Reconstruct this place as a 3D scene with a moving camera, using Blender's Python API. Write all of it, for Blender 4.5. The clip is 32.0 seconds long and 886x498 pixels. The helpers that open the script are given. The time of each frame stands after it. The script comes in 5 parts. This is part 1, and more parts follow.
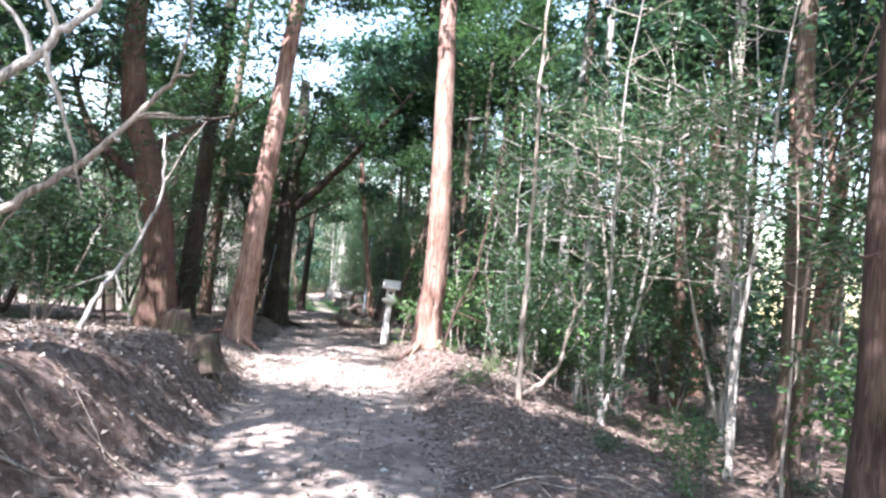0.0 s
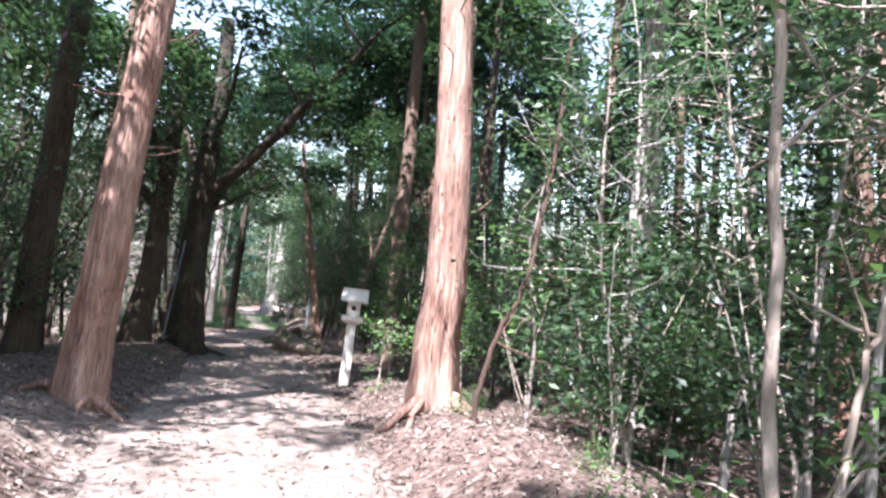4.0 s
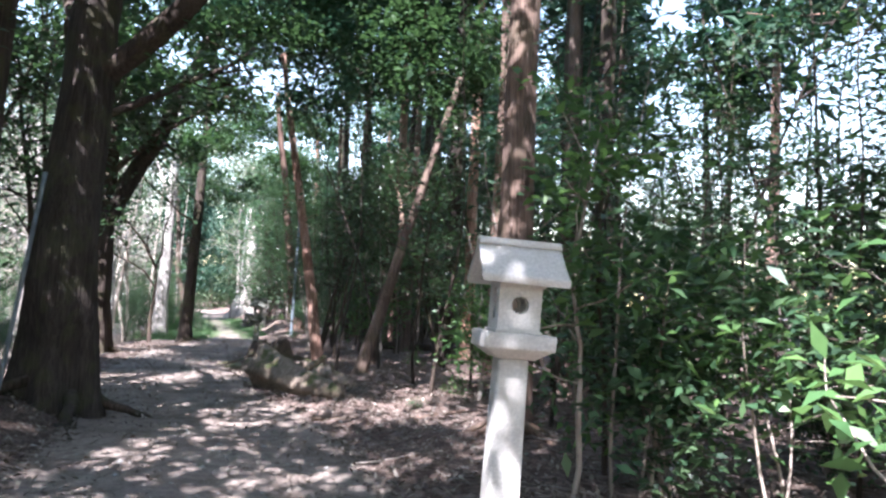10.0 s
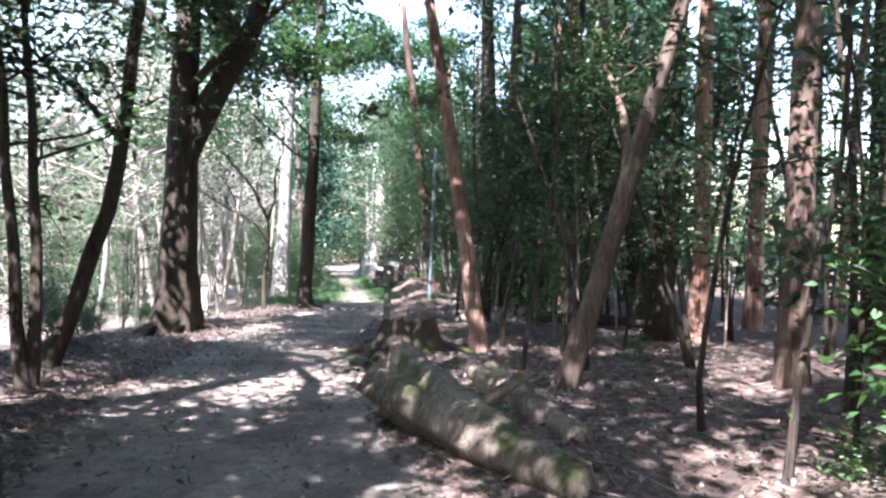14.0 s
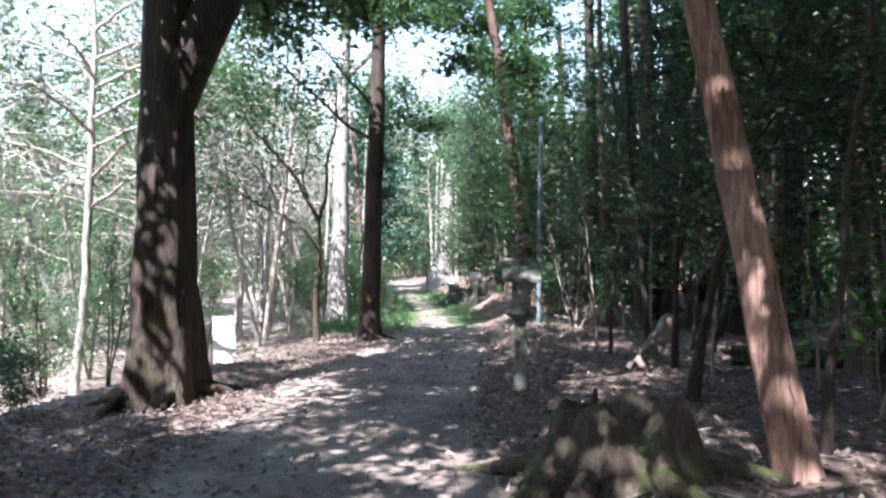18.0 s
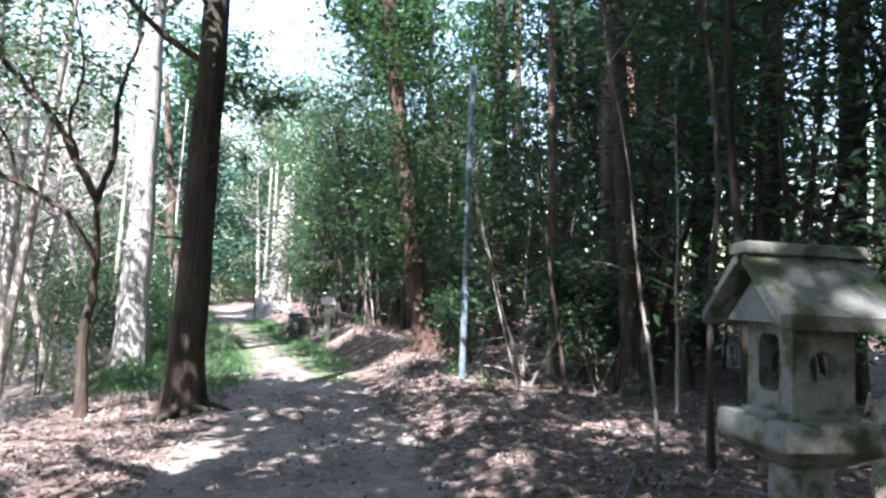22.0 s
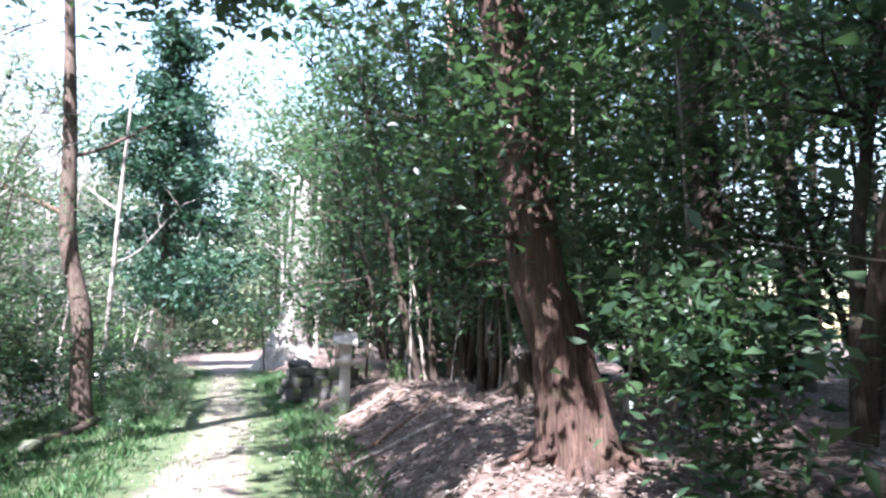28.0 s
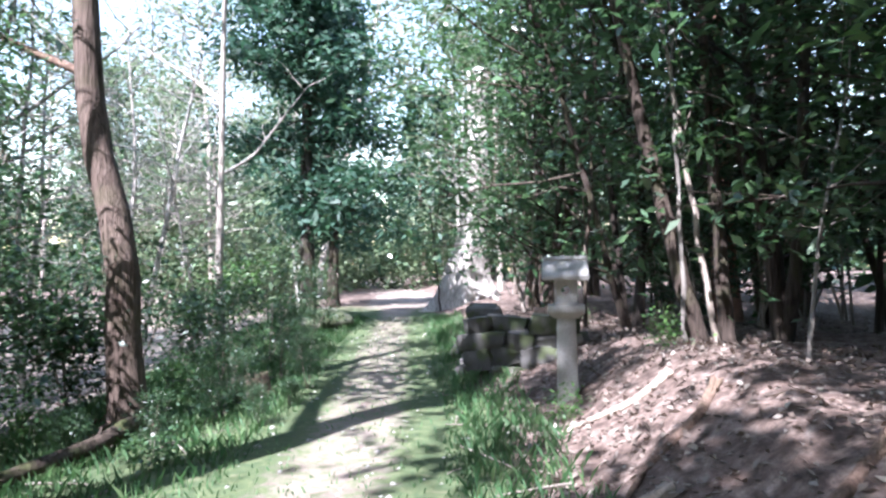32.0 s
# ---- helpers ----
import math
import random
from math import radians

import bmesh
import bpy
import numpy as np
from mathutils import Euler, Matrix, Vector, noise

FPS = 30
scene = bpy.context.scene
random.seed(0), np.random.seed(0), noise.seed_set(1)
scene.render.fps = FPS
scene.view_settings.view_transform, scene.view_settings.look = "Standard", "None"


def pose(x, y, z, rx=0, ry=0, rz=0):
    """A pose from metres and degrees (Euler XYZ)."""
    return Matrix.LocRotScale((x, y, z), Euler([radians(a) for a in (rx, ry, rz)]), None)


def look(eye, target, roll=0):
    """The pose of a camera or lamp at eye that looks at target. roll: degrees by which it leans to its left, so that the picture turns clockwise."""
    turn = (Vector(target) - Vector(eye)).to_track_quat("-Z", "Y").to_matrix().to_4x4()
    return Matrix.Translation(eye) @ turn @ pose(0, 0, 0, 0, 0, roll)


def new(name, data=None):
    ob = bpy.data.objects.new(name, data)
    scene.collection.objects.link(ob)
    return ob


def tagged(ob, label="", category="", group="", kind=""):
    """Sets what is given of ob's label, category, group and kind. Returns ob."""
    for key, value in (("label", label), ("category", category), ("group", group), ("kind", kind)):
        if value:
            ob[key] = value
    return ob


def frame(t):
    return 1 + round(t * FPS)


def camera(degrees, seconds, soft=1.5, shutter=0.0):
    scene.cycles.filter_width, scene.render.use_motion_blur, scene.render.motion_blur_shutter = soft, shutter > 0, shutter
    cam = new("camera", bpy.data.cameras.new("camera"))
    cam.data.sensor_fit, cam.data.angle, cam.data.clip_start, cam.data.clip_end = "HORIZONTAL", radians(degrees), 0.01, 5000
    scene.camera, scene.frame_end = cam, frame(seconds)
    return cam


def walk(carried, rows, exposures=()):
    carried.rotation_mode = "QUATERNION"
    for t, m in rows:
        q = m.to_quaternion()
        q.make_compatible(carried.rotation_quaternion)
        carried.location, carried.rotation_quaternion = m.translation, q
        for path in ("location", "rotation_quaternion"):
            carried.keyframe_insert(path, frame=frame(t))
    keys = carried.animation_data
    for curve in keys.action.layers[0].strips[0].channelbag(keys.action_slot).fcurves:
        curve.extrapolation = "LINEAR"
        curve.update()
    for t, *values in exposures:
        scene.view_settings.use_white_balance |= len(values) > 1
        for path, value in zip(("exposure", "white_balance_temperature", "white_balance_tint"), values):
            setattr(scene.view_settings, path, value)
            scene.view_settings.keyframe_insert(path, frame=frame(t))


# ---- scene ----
cam = camera(67.6, 32.0, soft=2.5, shutter=0.0)
METRES, EYE, TILT, LEAN, TURN = 48.0, 1.6, 4.0, -5.5, 0.0
ROWS = [
    (0.0, 0.0, 0.0, 0.0, -0.0, 0.0, -0.0),
    (0.5, -0.0018, 0.0165, -0.0013, -0.45, -0.51, 1.97),
    (1.0, -0.0049, 0.0321, -0.0021, -2.69, -2.05, 2.06),
    (1.5, -0.0073, 0.0495, -0.0028, -4.07, -2.41, 1.4),
    (2.0, -0.0107, 0.0646, -0.0034, -4.55, -1.62, 1.78),
    (2.5, -0.0118, 0.0808, -0.0046, -4.91, -1.18, 2.73),
    (3.0, -0.0149, 0.0967, -0.0053, -5.49, -0.62, 1.7),
    (3.5, -0.0167, 0.114, -0.0065, -5.31, 0.94, 0.97),
    (4.0, -0.0197, 0.1305, -0.0072, -5.16, 0.87, 0.39),
    (4.5, -0.0221, 0.1474, -0.0082, -4.51, 0.65, 0.56),
    (6.5, -0.0256, 0.2126, -0.0139, -7.51, -0.46, 1.39),
    (7.0, -0.0283, 0.2283, -0.015, -5.64, -1.28, 0.26),
    (7.5, -0.0312, 0.2453, -0.0161, -0.41, -2.19, 0.58),
    (8.0, -0.0339, 0.2602, -0.017, -4.0, -5.15, 0.29),
    (8.5, -0.038, 0.276, -0.0177, -2.66, -2.8, 1.43),
    (9.0, -0.0417, 0.29, -0.0183, -6.09, -1.66, 1.79),
    (9.5, -0.0459, 0.3064, -0.0192, -6.45, -0.3, 2.77),
    (10.0, -0.0504, 0.3206, -0.02, -7.55, 0.32, 2.3),
    (10.5, -0.0549, 0.3364, -0.0208, -5.81, 0.19, 3.15),
    (11.0, -0.0587, 0.3513, -0.0217, -6.59, 0.41, 3.87),
    (11.5, -0.0614, 0.3668, -0.0228, -6.54, 0.78, 4.93),
    (12.0, -0.0628, 0.3816, -0.0239, -7.18, 0.84, 4.62),
    (12.5, -0.0634, 0.3977, -0.0241, -7.91, 0.63, 5.07),
    (13.0, -0.0647, 0.4116, -0.0249, -8.4, 0.32, 4.57),
    (13.5, -0.0656, 0.4278, -0.0255, -1.54, -0.04, 4.66),
    (14.0, -0.0675, 0.4427, -0.0262, 3.3, -3.12, 3.86),
    (14.5, -0.0697, 0.4578, -0.0271, 9.19, -2.16, 4.8),
    (16.5, -0.0866, 0.515, -0.0302, 9.43, -2.09, 6.43),
    (17.0, -0.0927, 0.5289, -0.0311, 10.54, -2.51, 5.51),
    (17.5, -0.0963, 0.5441, -0.0319, 11.32, -1.46, 5.91),
    (18.0, -0.1026, 0.558, -0.0329, 8.01, -1.72, 5.8),
    (18.5, -0.1076, 0.5742, -0.0338, 7.71, -0.33, 6.25),
    (19.0, -0.1135, 0.5882, -0.034, 6.87, 0.66, 6.1),
    (19.5, -0.1168, 0.6037, -0.0353, 5.16, 1.23, 6.95),
    (20.0, -0.123, 0.6163, -0.0357, 3.47, 1.81, 6.14),
    (20.5, -0.1263, 0.632, -0.0372, 1.63, 3.24, 6.53),
    (21.0, -0.1313, 0.6455, -0.0385, -0.91, 2.65, 5.8),
    (21.5, -0.1325, 0.6624, -0.0396, -4.65, 0.81, 4.57),
    (22.0, -0.1366, 0.6761, -0.0402, -7.41, -0.57, 3.35),
    (22.5, -0.1362, 0.6933, -0.0422, -10.13, -1.5, 1.66),
    (23.0, -0.139, 0.7084, -0.0438, -11.62, -2.24, 1.45),
    (23.5, -0.1386, 0.7248, -0.0448, -11.74, -1.32, 2.77),
    (24.0, -0.1413, 0.74, -0.0468, -9.95, -0.98, 3.69),
    (24.5, -0.1395, 0.7556, -0.0482, -9.43, -0.08, 4.34),
    (25.0, -0.1404, 0.7705, -0.05, -9.45, 0.42, 4.26),
    (25.5, -0.1378, 0.7858, -0.0514, -8.31, 1.02, 4.98),
    (27.5, -0.1327, 0.8454, -0.0574, -4.72, 3.45, 4.85),
    (28.0, -0.1338, 0.8602, -0.0588, -3.28, 3.61, 4.7),
    (28.5, -0.1333, 0.8757, -0.0603, -2.38, 4.36, 5.21),
    (29.0, -0.1376, 0.8894, -0.0604, 1.6, 3.27, 4.89),
    (29.5, -0.1369, 0.9041, -0.0619, 2.3, 3.39, 5.38),
    (30.0, -0.1407, 0.9183, -0.0622, 3.56, 3.42, 5.7),
    (30.5, -0.1419, 0.933, -0.0633, 4.79, 3.34, 6.23),
    (31.0, -0.1464, 0.9464, -0.0639, 6.22, 2.2, 6.34),
    (31.5, -0.1482, 0.9618, -0.0648, 7.42, 1.5, 7.09),
    (32.0, -0.1525, 0.9753, -0.0655, 12.08, -0.6, 7.16),
]
SUN, SKY = 5.0, 0.112
EXPOSURES = [(0, 2.5, 5950, 21), (2, 2.25, 6000, 23), (6.5, 2.25, 6000, 26), (8, 2.22, 6000, 27), (11, 2.68, 5800, 21), (13, 2.75, 5850, 21), (18, 2.4, 5850, 20), (21, 2.45, 5850, 20), (25, 2.8, 5800, 20), (28, 2.65, 5800, 23), (32, 2.38, 5700, 22)]
walk(cam, [(t, pose(0, 0, EYE, TILT, LEAN, TURN) @ pose(METRES * x, METRES * y, METRES * z, 90 + pitch, roll, yaw)) for t, x, y, z, yaw, pitch, roll in ROWS], EXPOSURES)

# ---------------------------------------------------------------- light
SUN_AZ, SUN_EL = 201.0, 54.0        # compass degrees from +y clockwise, and height of the sun
az, el = radians(SUN_AZ), radians(SUN_EL)
sun_way = Vector((math.sin(az) * math.cos(el), math.cos(az) * math.cos(el), math.sin(el)))
world = bpy.data.worlds.new("sky")
scene.world = world
world.use_nodes = True
wn = world.node_tree.nodes
sky = wn.new("ShaderNodeTexSky")
sky.sky_type = "NISHITA"
sky.sun_disc = False
sky.sun_elevation, sky.sun_rotation = el, az
sky.air_density, sky.dust_density, sky.ozone_density = 1.8, 0.8, 0.0
wn["Background"].inputs["Strength"].default_value = SKY
world.node_tree.links.new(sky.outputs["Color"], wn["Background"].inputs["Color"])
lamp = bpy.data.lights.new("sun", "SUN")
lamp.energy, lamp.angle, lamp.color = SUN, radians(0.55), (1.0, 0.97, 0.93)
sun = new("sun", lamp)
sun.matrix_world = look(sun_way * 60, (0, 0, 0))


# ---------------------------------------------------------------- materials
def shader(name):
    m = bpy.data.materials.new(name)
    m.use_nodes = True
    nt = m.node_tree
    return m, nt, nt.nodes["Principled BSDF"]


def node(nt, kind, **values):
    n = nt.nodes.new(kind)
    for key, v in values.items():
        n.inputs[key.replace("_", " ")].default_value = v
    return n


def ramp(nt, source, stops):
    r = nt.nodes.new("ShaderNodeValToRGB")
    while len(r.color_ramp.elements) < len(stops):
        r.color_ramp.elements.new(0.5)
    for e, (p, c) in zip(r.color_ramp.elements, stops):
        e.position, e.color = p, (*c, 1)
    nt.links.new(source, r.inputs["Fac"])
    return r.outputs["Color"]


def mixed(nt, a, b, fac, blend="MIX"):
    mx = nt.nodes.new("ShaderNodeMix")
    mx.data_type, mx.blend_type = "RGBA", blend
    for sock, v in ((mx.inputs["Factor"], fac), (mx.inputs["A"], a), (mx.inputs["B"], b)):
        if isinstance(v, bpy.types.NodeSocket):
            nt.links.new(v, sock)
        else:
            sock.default_value = v if isinstance(v, float) else (*v, 1)
    return mx.outputs["Result"]


def noise_of(nt, vec, scale, detail=4.0, rough=0.55, distort=0.0):
    n = node(nt, "ShaderNodeTexNoise", Scale=scale, Detail=detail, Roughness=rough, Distortion=distort)
    if vec is not None:
        nt.links.new(vec, n.inputs["Vector"])
    return n.outputs["Fac"]


def coords(nt, scale=(1, 1, 1), which="Object"):
    tc = nt.nodes.new("ShaderNodeTexCoord")
    mp = nt.nodes.new("ShaderNodeMapping")
    mp.inputs["Scale"].default_value = scale
    nt.links.new(tc.outputs[which], mp.inputs["Vector"])
    return mp.outputs["Vector"]


def bump(nt, bsdf, height, strength, distance):
    b = node(nt, "ShaderNodeBump", Strength=strength, Distance=distance)
    nt.links.new(height, b.inputs["Height"])
    nt.links.new(b.outputs["Normal"], bsdf.inputs["Normal"])


def bark(name, dark, mid, light, moss=0.0, fibre=9.0):
    m, nt, bs = shader(name)
    long = coords(nt, (fibre, fibre, 0.7))
    grain = noise_of(nt, long, 3.0, 6, 0.65, 0.4)
    patch = noise_of(nt, coords(nt, (1, 1, 0.5)), 2.2, 4)
    col = ramp(nt, grain, [(0.34, dark), (0.5, mid), (0.66, light)])
    slits = noise_of(nt, coords(nt, (2.2 * fibre, 2.2 * fibre, 1.1)), 3.0, 3, 0.5, 0.6)
    col = mixed(nt, tuple(0.45 * c for c in dark), col, ramp(nt, slits, [(0.385, (0, 0, 0)), (0.455, (1, 1, 1))]))
    info = nt.nodes.new("ShaderNodeObjectInfo")
    shade = ramp(nt, patch, [(0.3, tuple(0.55 * c for c in mid)), (0.7, tuple(min(1, 1.25 * c) for c in light))])
    col = mixed(nt, col, shade, 0.42)
    tone = ramp(nt, info.outputs["Random"], [(0.0, (0.75, 0.78, 0.8)), (1.0, (1.1, 1.02, 0.96))])
    col = mixed(nt, col, tone, 1.0, "MULTIPLY")
    if moss:
        spots = ramp(nt, noise_of(nt, coords(nt), 3.5, 5), [(0.5, (0, 0, 0)), (0.62, (moss, moss, moss))])
        if moss > 0.7:
            geo = nt.nodes.new("ShaderNodeNewGeometry")
            axis = nt.nodes.new("ShaderNodeSeparateXYZ")
            nt.links.new(geo.outputs["Normal"], axis.inputs["Vector"])
            spots = mixed(nt, spots, ramp(nt, axis.outputs["Z"], [(0.1, (0.1, 0.1, 0.1)), (0.7, (1, 1, 1))]), 1.0, "MULTIPLY")
        col = mixed(nt, col, (0.085, 0.097, 0.038), spots)
    nt.links.new(col, bs.inputs["Base Color"])
    bs.inputs["Roughness"].default_value = 0.9
    bs.inputs["Specular IOR Level"].default_value = 0.2
    bump(nt, bs, mixed(nt, grain, slits, 0.5), 1.0, 0.045)
    return m


def foliage(name, colours, through_colour, shine=0.45, mix_fac=0.3):
    m, nt, bs = shader(name)
    geo = nt.nodes.new("ShaderNodeNewGeometry")
    col = ramp(nt, geo.outputs["Random Per Island"], [(i / (len(colours) - 1), c) for i, c in enumerate(colours)])
    big = noise_of(nt, coords(nt, which="Object"), 0.8, 3)
    col = mixed(nt, col, ramp(nt, big, [(0.3, (0.65, 0.7, 0.65)), (0.7, (1.2, 1.2, 1.1))]), 1.0, "MULTIPLY")
    nt.links.new(col, bs.inputs["Base Color"])
    bs.inputs["Roughness"].default_value = shine
    tr = nt.nodes.new("ShaderNodeBsdfTranslucent")
    nt.links.new(mixed(nt, col, through_colour, 0.6), tr.inputs["Color"])
    ms = node(nt, "ShaderNodeMixShader", Fac=mix_fac)
    nt.links.new(bs.outputs["BSDF"], ms.inputs[1])
    nt.links.new(tr.outputs["BSDF"], ms.inputs[2])
    nt.links.new(ms.outputs["Shader"], nt.nodes["Material Output"].inputs["Surface"])
    return m


def stone(name, base, stain, moss=0.0, coarse=1.0):
    m, nt, bs = shader(name)
    v = coords(nt)
    fine = noise_of(nt, v, 60 * coarse, 6, 0.7)
    big = noise_of(nt, v, 5 * coarse, 5)
    col = ramp(nt, fine, [(0.3, tuple(0.72 * c for c in base)), (0.7, tuple(min(1, 1.15 * c) for c in base))])
    col = mixed(nt, col, stain, ramp(nt, big, [(0.48, (0, 0, 0)), (0.68, (0.75, 0.75, 0.75))]))
    if moss:
        lump = ramp(nt, noise_of(nt, v, 8 * coarse, 6), [(0.55 - 0.2 * moss, (0, 0, 0)), (0.62 - 0.1 * moss, (0.9, 0.9, 0.9))])
        col = mixed(nt, col, (0.06, 0.075, 0.03), lump)
    nt.links.new(col, bs.inputs["Base Color"])
    bs.inputs["Roughness"].default_value = 0.88
    bump(nt, bs, fine, 0.5, 0.006)
    return m


BARK_RED = bark("cedar_bark", (0.075, 0.033, 0.024), (0.27, 0.15, 0.11), (0.56, 0.40, 0.32), fibre=6.5)
BARK_UMBER = bark("umber_bark", (0.025, 0.015, 0.012), (0.08, 0.05, 0.04), (0.18, 0.12, 0.095), moss=0.15)
# dark brown bark taken near black: part of the wood's shade is in it
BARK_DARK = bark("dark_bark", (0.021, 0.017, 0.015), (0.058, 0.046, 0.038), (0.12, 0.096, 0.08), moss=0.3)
BARK_BROWN = bark("brown_bark", (0.06, 0.04, 0.03), (0.16, 0.11, 0.085), (0.27, 0.20, 0.16), moss=0.2)
# grey bark kept pale; it also carries the glare on sunlit trunks and twigs
BARK_PALE = bark("pale_bark", (0.18, 0.16, 0.14), (0.38, 0.35, 0.31), (0.58, 0.55, 0.50), fibre=5.0)
TWIG = bark("grey_twig", (0.14, 0.11, 0.09), (0.28, 0.24, 0.20), (0.45, 0.41, 0.36), fibre=3.0)
LEAF_DARK = foliage("evergreen_leaf", [(0.024, 0.054, 0.031), (0.040, 0.080, 0.043), (0.070, 0.115, 0.056)], (0.09, 0.19, 0.05), 0.38)
# evergreen leaf lightened, so sunny-edge trees carry sunlight in their colour
LEAF_MID = foliage("glossy_leaf", [(0.032, 0.075, 0.038), (0.052, 0.11, 0.052), (0.09, 0.155, 0.068)], (0.13, 0.26, 0.10), 0.34)
LEAF_FRESH = foliage("fresh_leaf", [(0.045, 0.11, 0.04), (0.07, 0.155, 0.05), (0.12, 0.215, 0.06)], (0.19, 0.35, 0.09), 0.5)
LEAF_CEDAR = foliage("cedar_needles", [(0.02, 0.056, 0.042), (0.034, 0.084, 0.056), (0.06, 0.112, 0.066)], (0.06, 0.16, 0.08), 0.6, 0.25)
# paler leaf copy: the clearing's blown-out sunlight is put into its colour
LEAF_SUNLIT = foliage("sunny_leaf", [(0.06, 0.10, 0.055), (0.12, 0.17, 0.09), (0.25, 0.29, 0.19)], (0.22, 0.30, 0.16), 0.32)
GRASS = foliage("grass_blade", [(0.045, 0.12, 0.05), (0.075, 0.16, 0.065), (0.14, 0.20, 0.095)], (0.13, 0.28, 0.09), 0.5, 0.35)
LITTER = foliage("dead_leaf", [(0.075, 0.054, 0.046), (0.13, 0.098, 0.083), (0.21, 0.168, 0.145), (0.38, 0.33, 0.295)], (0.26, 0.17, 0.11), 0.6, 0.12)
STONE_PALE = stone("pale_granite", (0.56, 0.54, 0.49), (0.42, 0.40, 0.35))
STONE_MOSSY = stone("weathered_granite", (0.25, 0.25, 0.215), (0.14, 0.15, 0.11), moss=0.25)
STONE_GREY = stone("grey_granite", (0.37, 0.36, 0.33), (0.24, 0.23, 0.20))
MOSS_ROCK = stone("mossy_rock", (0.14, 0.14, 0.12), (0.07, 0.07, 0.06), moss=1.0, coarse=0.5)
ROCK = stone("rough_rock", (0.105, 0.10, 0.092), (0.05, 0.048, 0.043), moss=0.05, coarse=0.4)
HOLLOW = stone("dark_hollow", (0.10, 0.10, 0.08), (0.05, 0.05, 0.04))
ROTTEN = bark("rotten_wood", (0.09, 0.07, 0.05), (0.25, 0.20, 0.16), (0.42, 0.35, 0.28), moss=0.8, fibre=6.0)


def pipe_material():
    m, nt, bs = shader("grey_pipe")
    col = ramp(nt, noise_of(nt, coords(nt), 9, 5), [(0.35, (0.12, 0.155, 0.18)), (0.7, (0.23, 0.28, 0.31))])
    nt.links.new(col, bs.inputs["Base Color"])
    bs.inputs["Roughness"].default_value = 0.45
    bs.inputs["Metallic"].default_value = 0.2
    return m


PIPE = pipe_material()


def ground_material():
    m, nt, bs = shader("forest_floor")
    v = coords(nt)
    at = []
    for key in ("path", "grass"):
        a = nt.nodes.new("ShaderNodeAttribute")
        a.attribute_name = key
        at.append(a.outputs["Fac"])
    fine, mid, big = noise_of(nt, v, 45, 6, 0.7), noise_of(nt, v, 9, 5, 0.6, 0.5), noise_of(nt, v, 1.3, 4)
    soil = ramp(nt, fine, [(0.3, (0.225, 0.185, 0.158)), (0.7, (0.41, 0.355, 0.31))])
    soil = mixed(nt, soil, ramp(nt, mid, [(0.3, (0.62, 0.6, 0.58)), (0.55, (1.0, 1.0, 1.0)), (0.75, (1.12, 1.1, 1.08))]), 1.0, "MULTIPLY")
    soil = mixed(nt, soil, ramp(nt, big, [(0.32, (0.55, 0.53, 0.51)), (0.5, (0.82, 0.8, 0.78)), (0.7, (1.08, 1.07, 1.05))]), 1.0, "MULTIPLY")
    litter = ramp(nt, mid, [(0.25, (0.055, 0.041, 0.035)), (0.45, (0.125, 0.092, 0.077)), (0.6, (0.215, 0.168, 0.144)), (0.75, (0.36, 0.305, 0.27))])
    litter = mixed(nt, litter, ramp(nt, fine, [(0.3, (0.6, 0.6, 0.6)), (0.7, (1.25, 1.2, 1.15))]), 1.0, "MULTIPLY")
    turf = ramp(nt, mid, [(0.3, (0.05, 0.08, 0.04)), (0.6, (0.10, 0.125, 0.06)), (0.8, (0.20, 0.19, 0.13))])
    ragged = nt.nodes.new("ShaderNodeMath")
    ragged.operation = "MULTIPLY_ADD"
    nt.links.new(mid, ragged.inputs[0])
    ragged.inputs[1].default_value = 0.9
    ragged.inputs[2].default_value = -0.45

    def edge(mask):
        s = nt.nodes.new("ShaderNodeMath")
        s.operation = "ADD"
        nt.links.new(mask, s.inputs[0])
        nt.links.new(ragged.outputs[0], s.inputs[1])
        return ramp(nt, s.outputs[0], [(0.38, (0, 0, 0)), (0.62, (1, 1, 1))])

    col = mixed(nt, litter, soil, edge(at[0]))
    col = mixed(nt, col, turf, edge(at[1]))
    nt.links.new(col, bs.inputs["Base Color"])
    bs.inputs["Roughness"].default_value = 0.95
    bs.inputs["Specular IOR Level"].default_value = 0.15
    bump(nt, bs, mixed(nt, mid, fine, 0.5), 0.7, 0.05)
    return m


FLOOR = ground_material()


# ---------------------------------------------------------------- the lie of the land
def smooth(a, b, v):
    u = np.clip((np.asarray(v, float) - a) / (b - a), 0, 1)
    return u * u * (3 - 2 * u)


LINE_Y = [-30, 0, 6, 10, 13, 17, 19.5, 23, 27, 31, 34, 39, 44, 48, 53, 57, 64, 75, 90, 120]
LINE_X = [-0.5, -0.6, -0.95, -1.5, -2.3, -2.95, -3.3, -4.0, -5.4, -6.4, -6.9, -7.0, -7.6, -8.3, -9.4, -10.5, -12.4, -15.2, -21, -34]


def path_x(y):
    return np.interp(y, LINE_Y, LINE_X)


def path_half(y):
    return np.interp(y, [0, 8, 14, 20, 26, 34, 45, 50, 56, 70], [1.05, 1.15, 1.45, 1.45, 1.4, 1.25, 1.1, 0.85, 0.75, 1.4])


def waves(x, y, k, seed):
    r = np.random.RandomState(seed)
    out = 0
    for _ in range(6):
        a, p = r.uniform(0, 6.3), r.uniform(0, 6.3)
        f = k * r.uniform(0.6, 1.7)
        out = out + np.sin(f * (x * np.cos(a) + y * np.sin(a)) + p)
    return out / 6


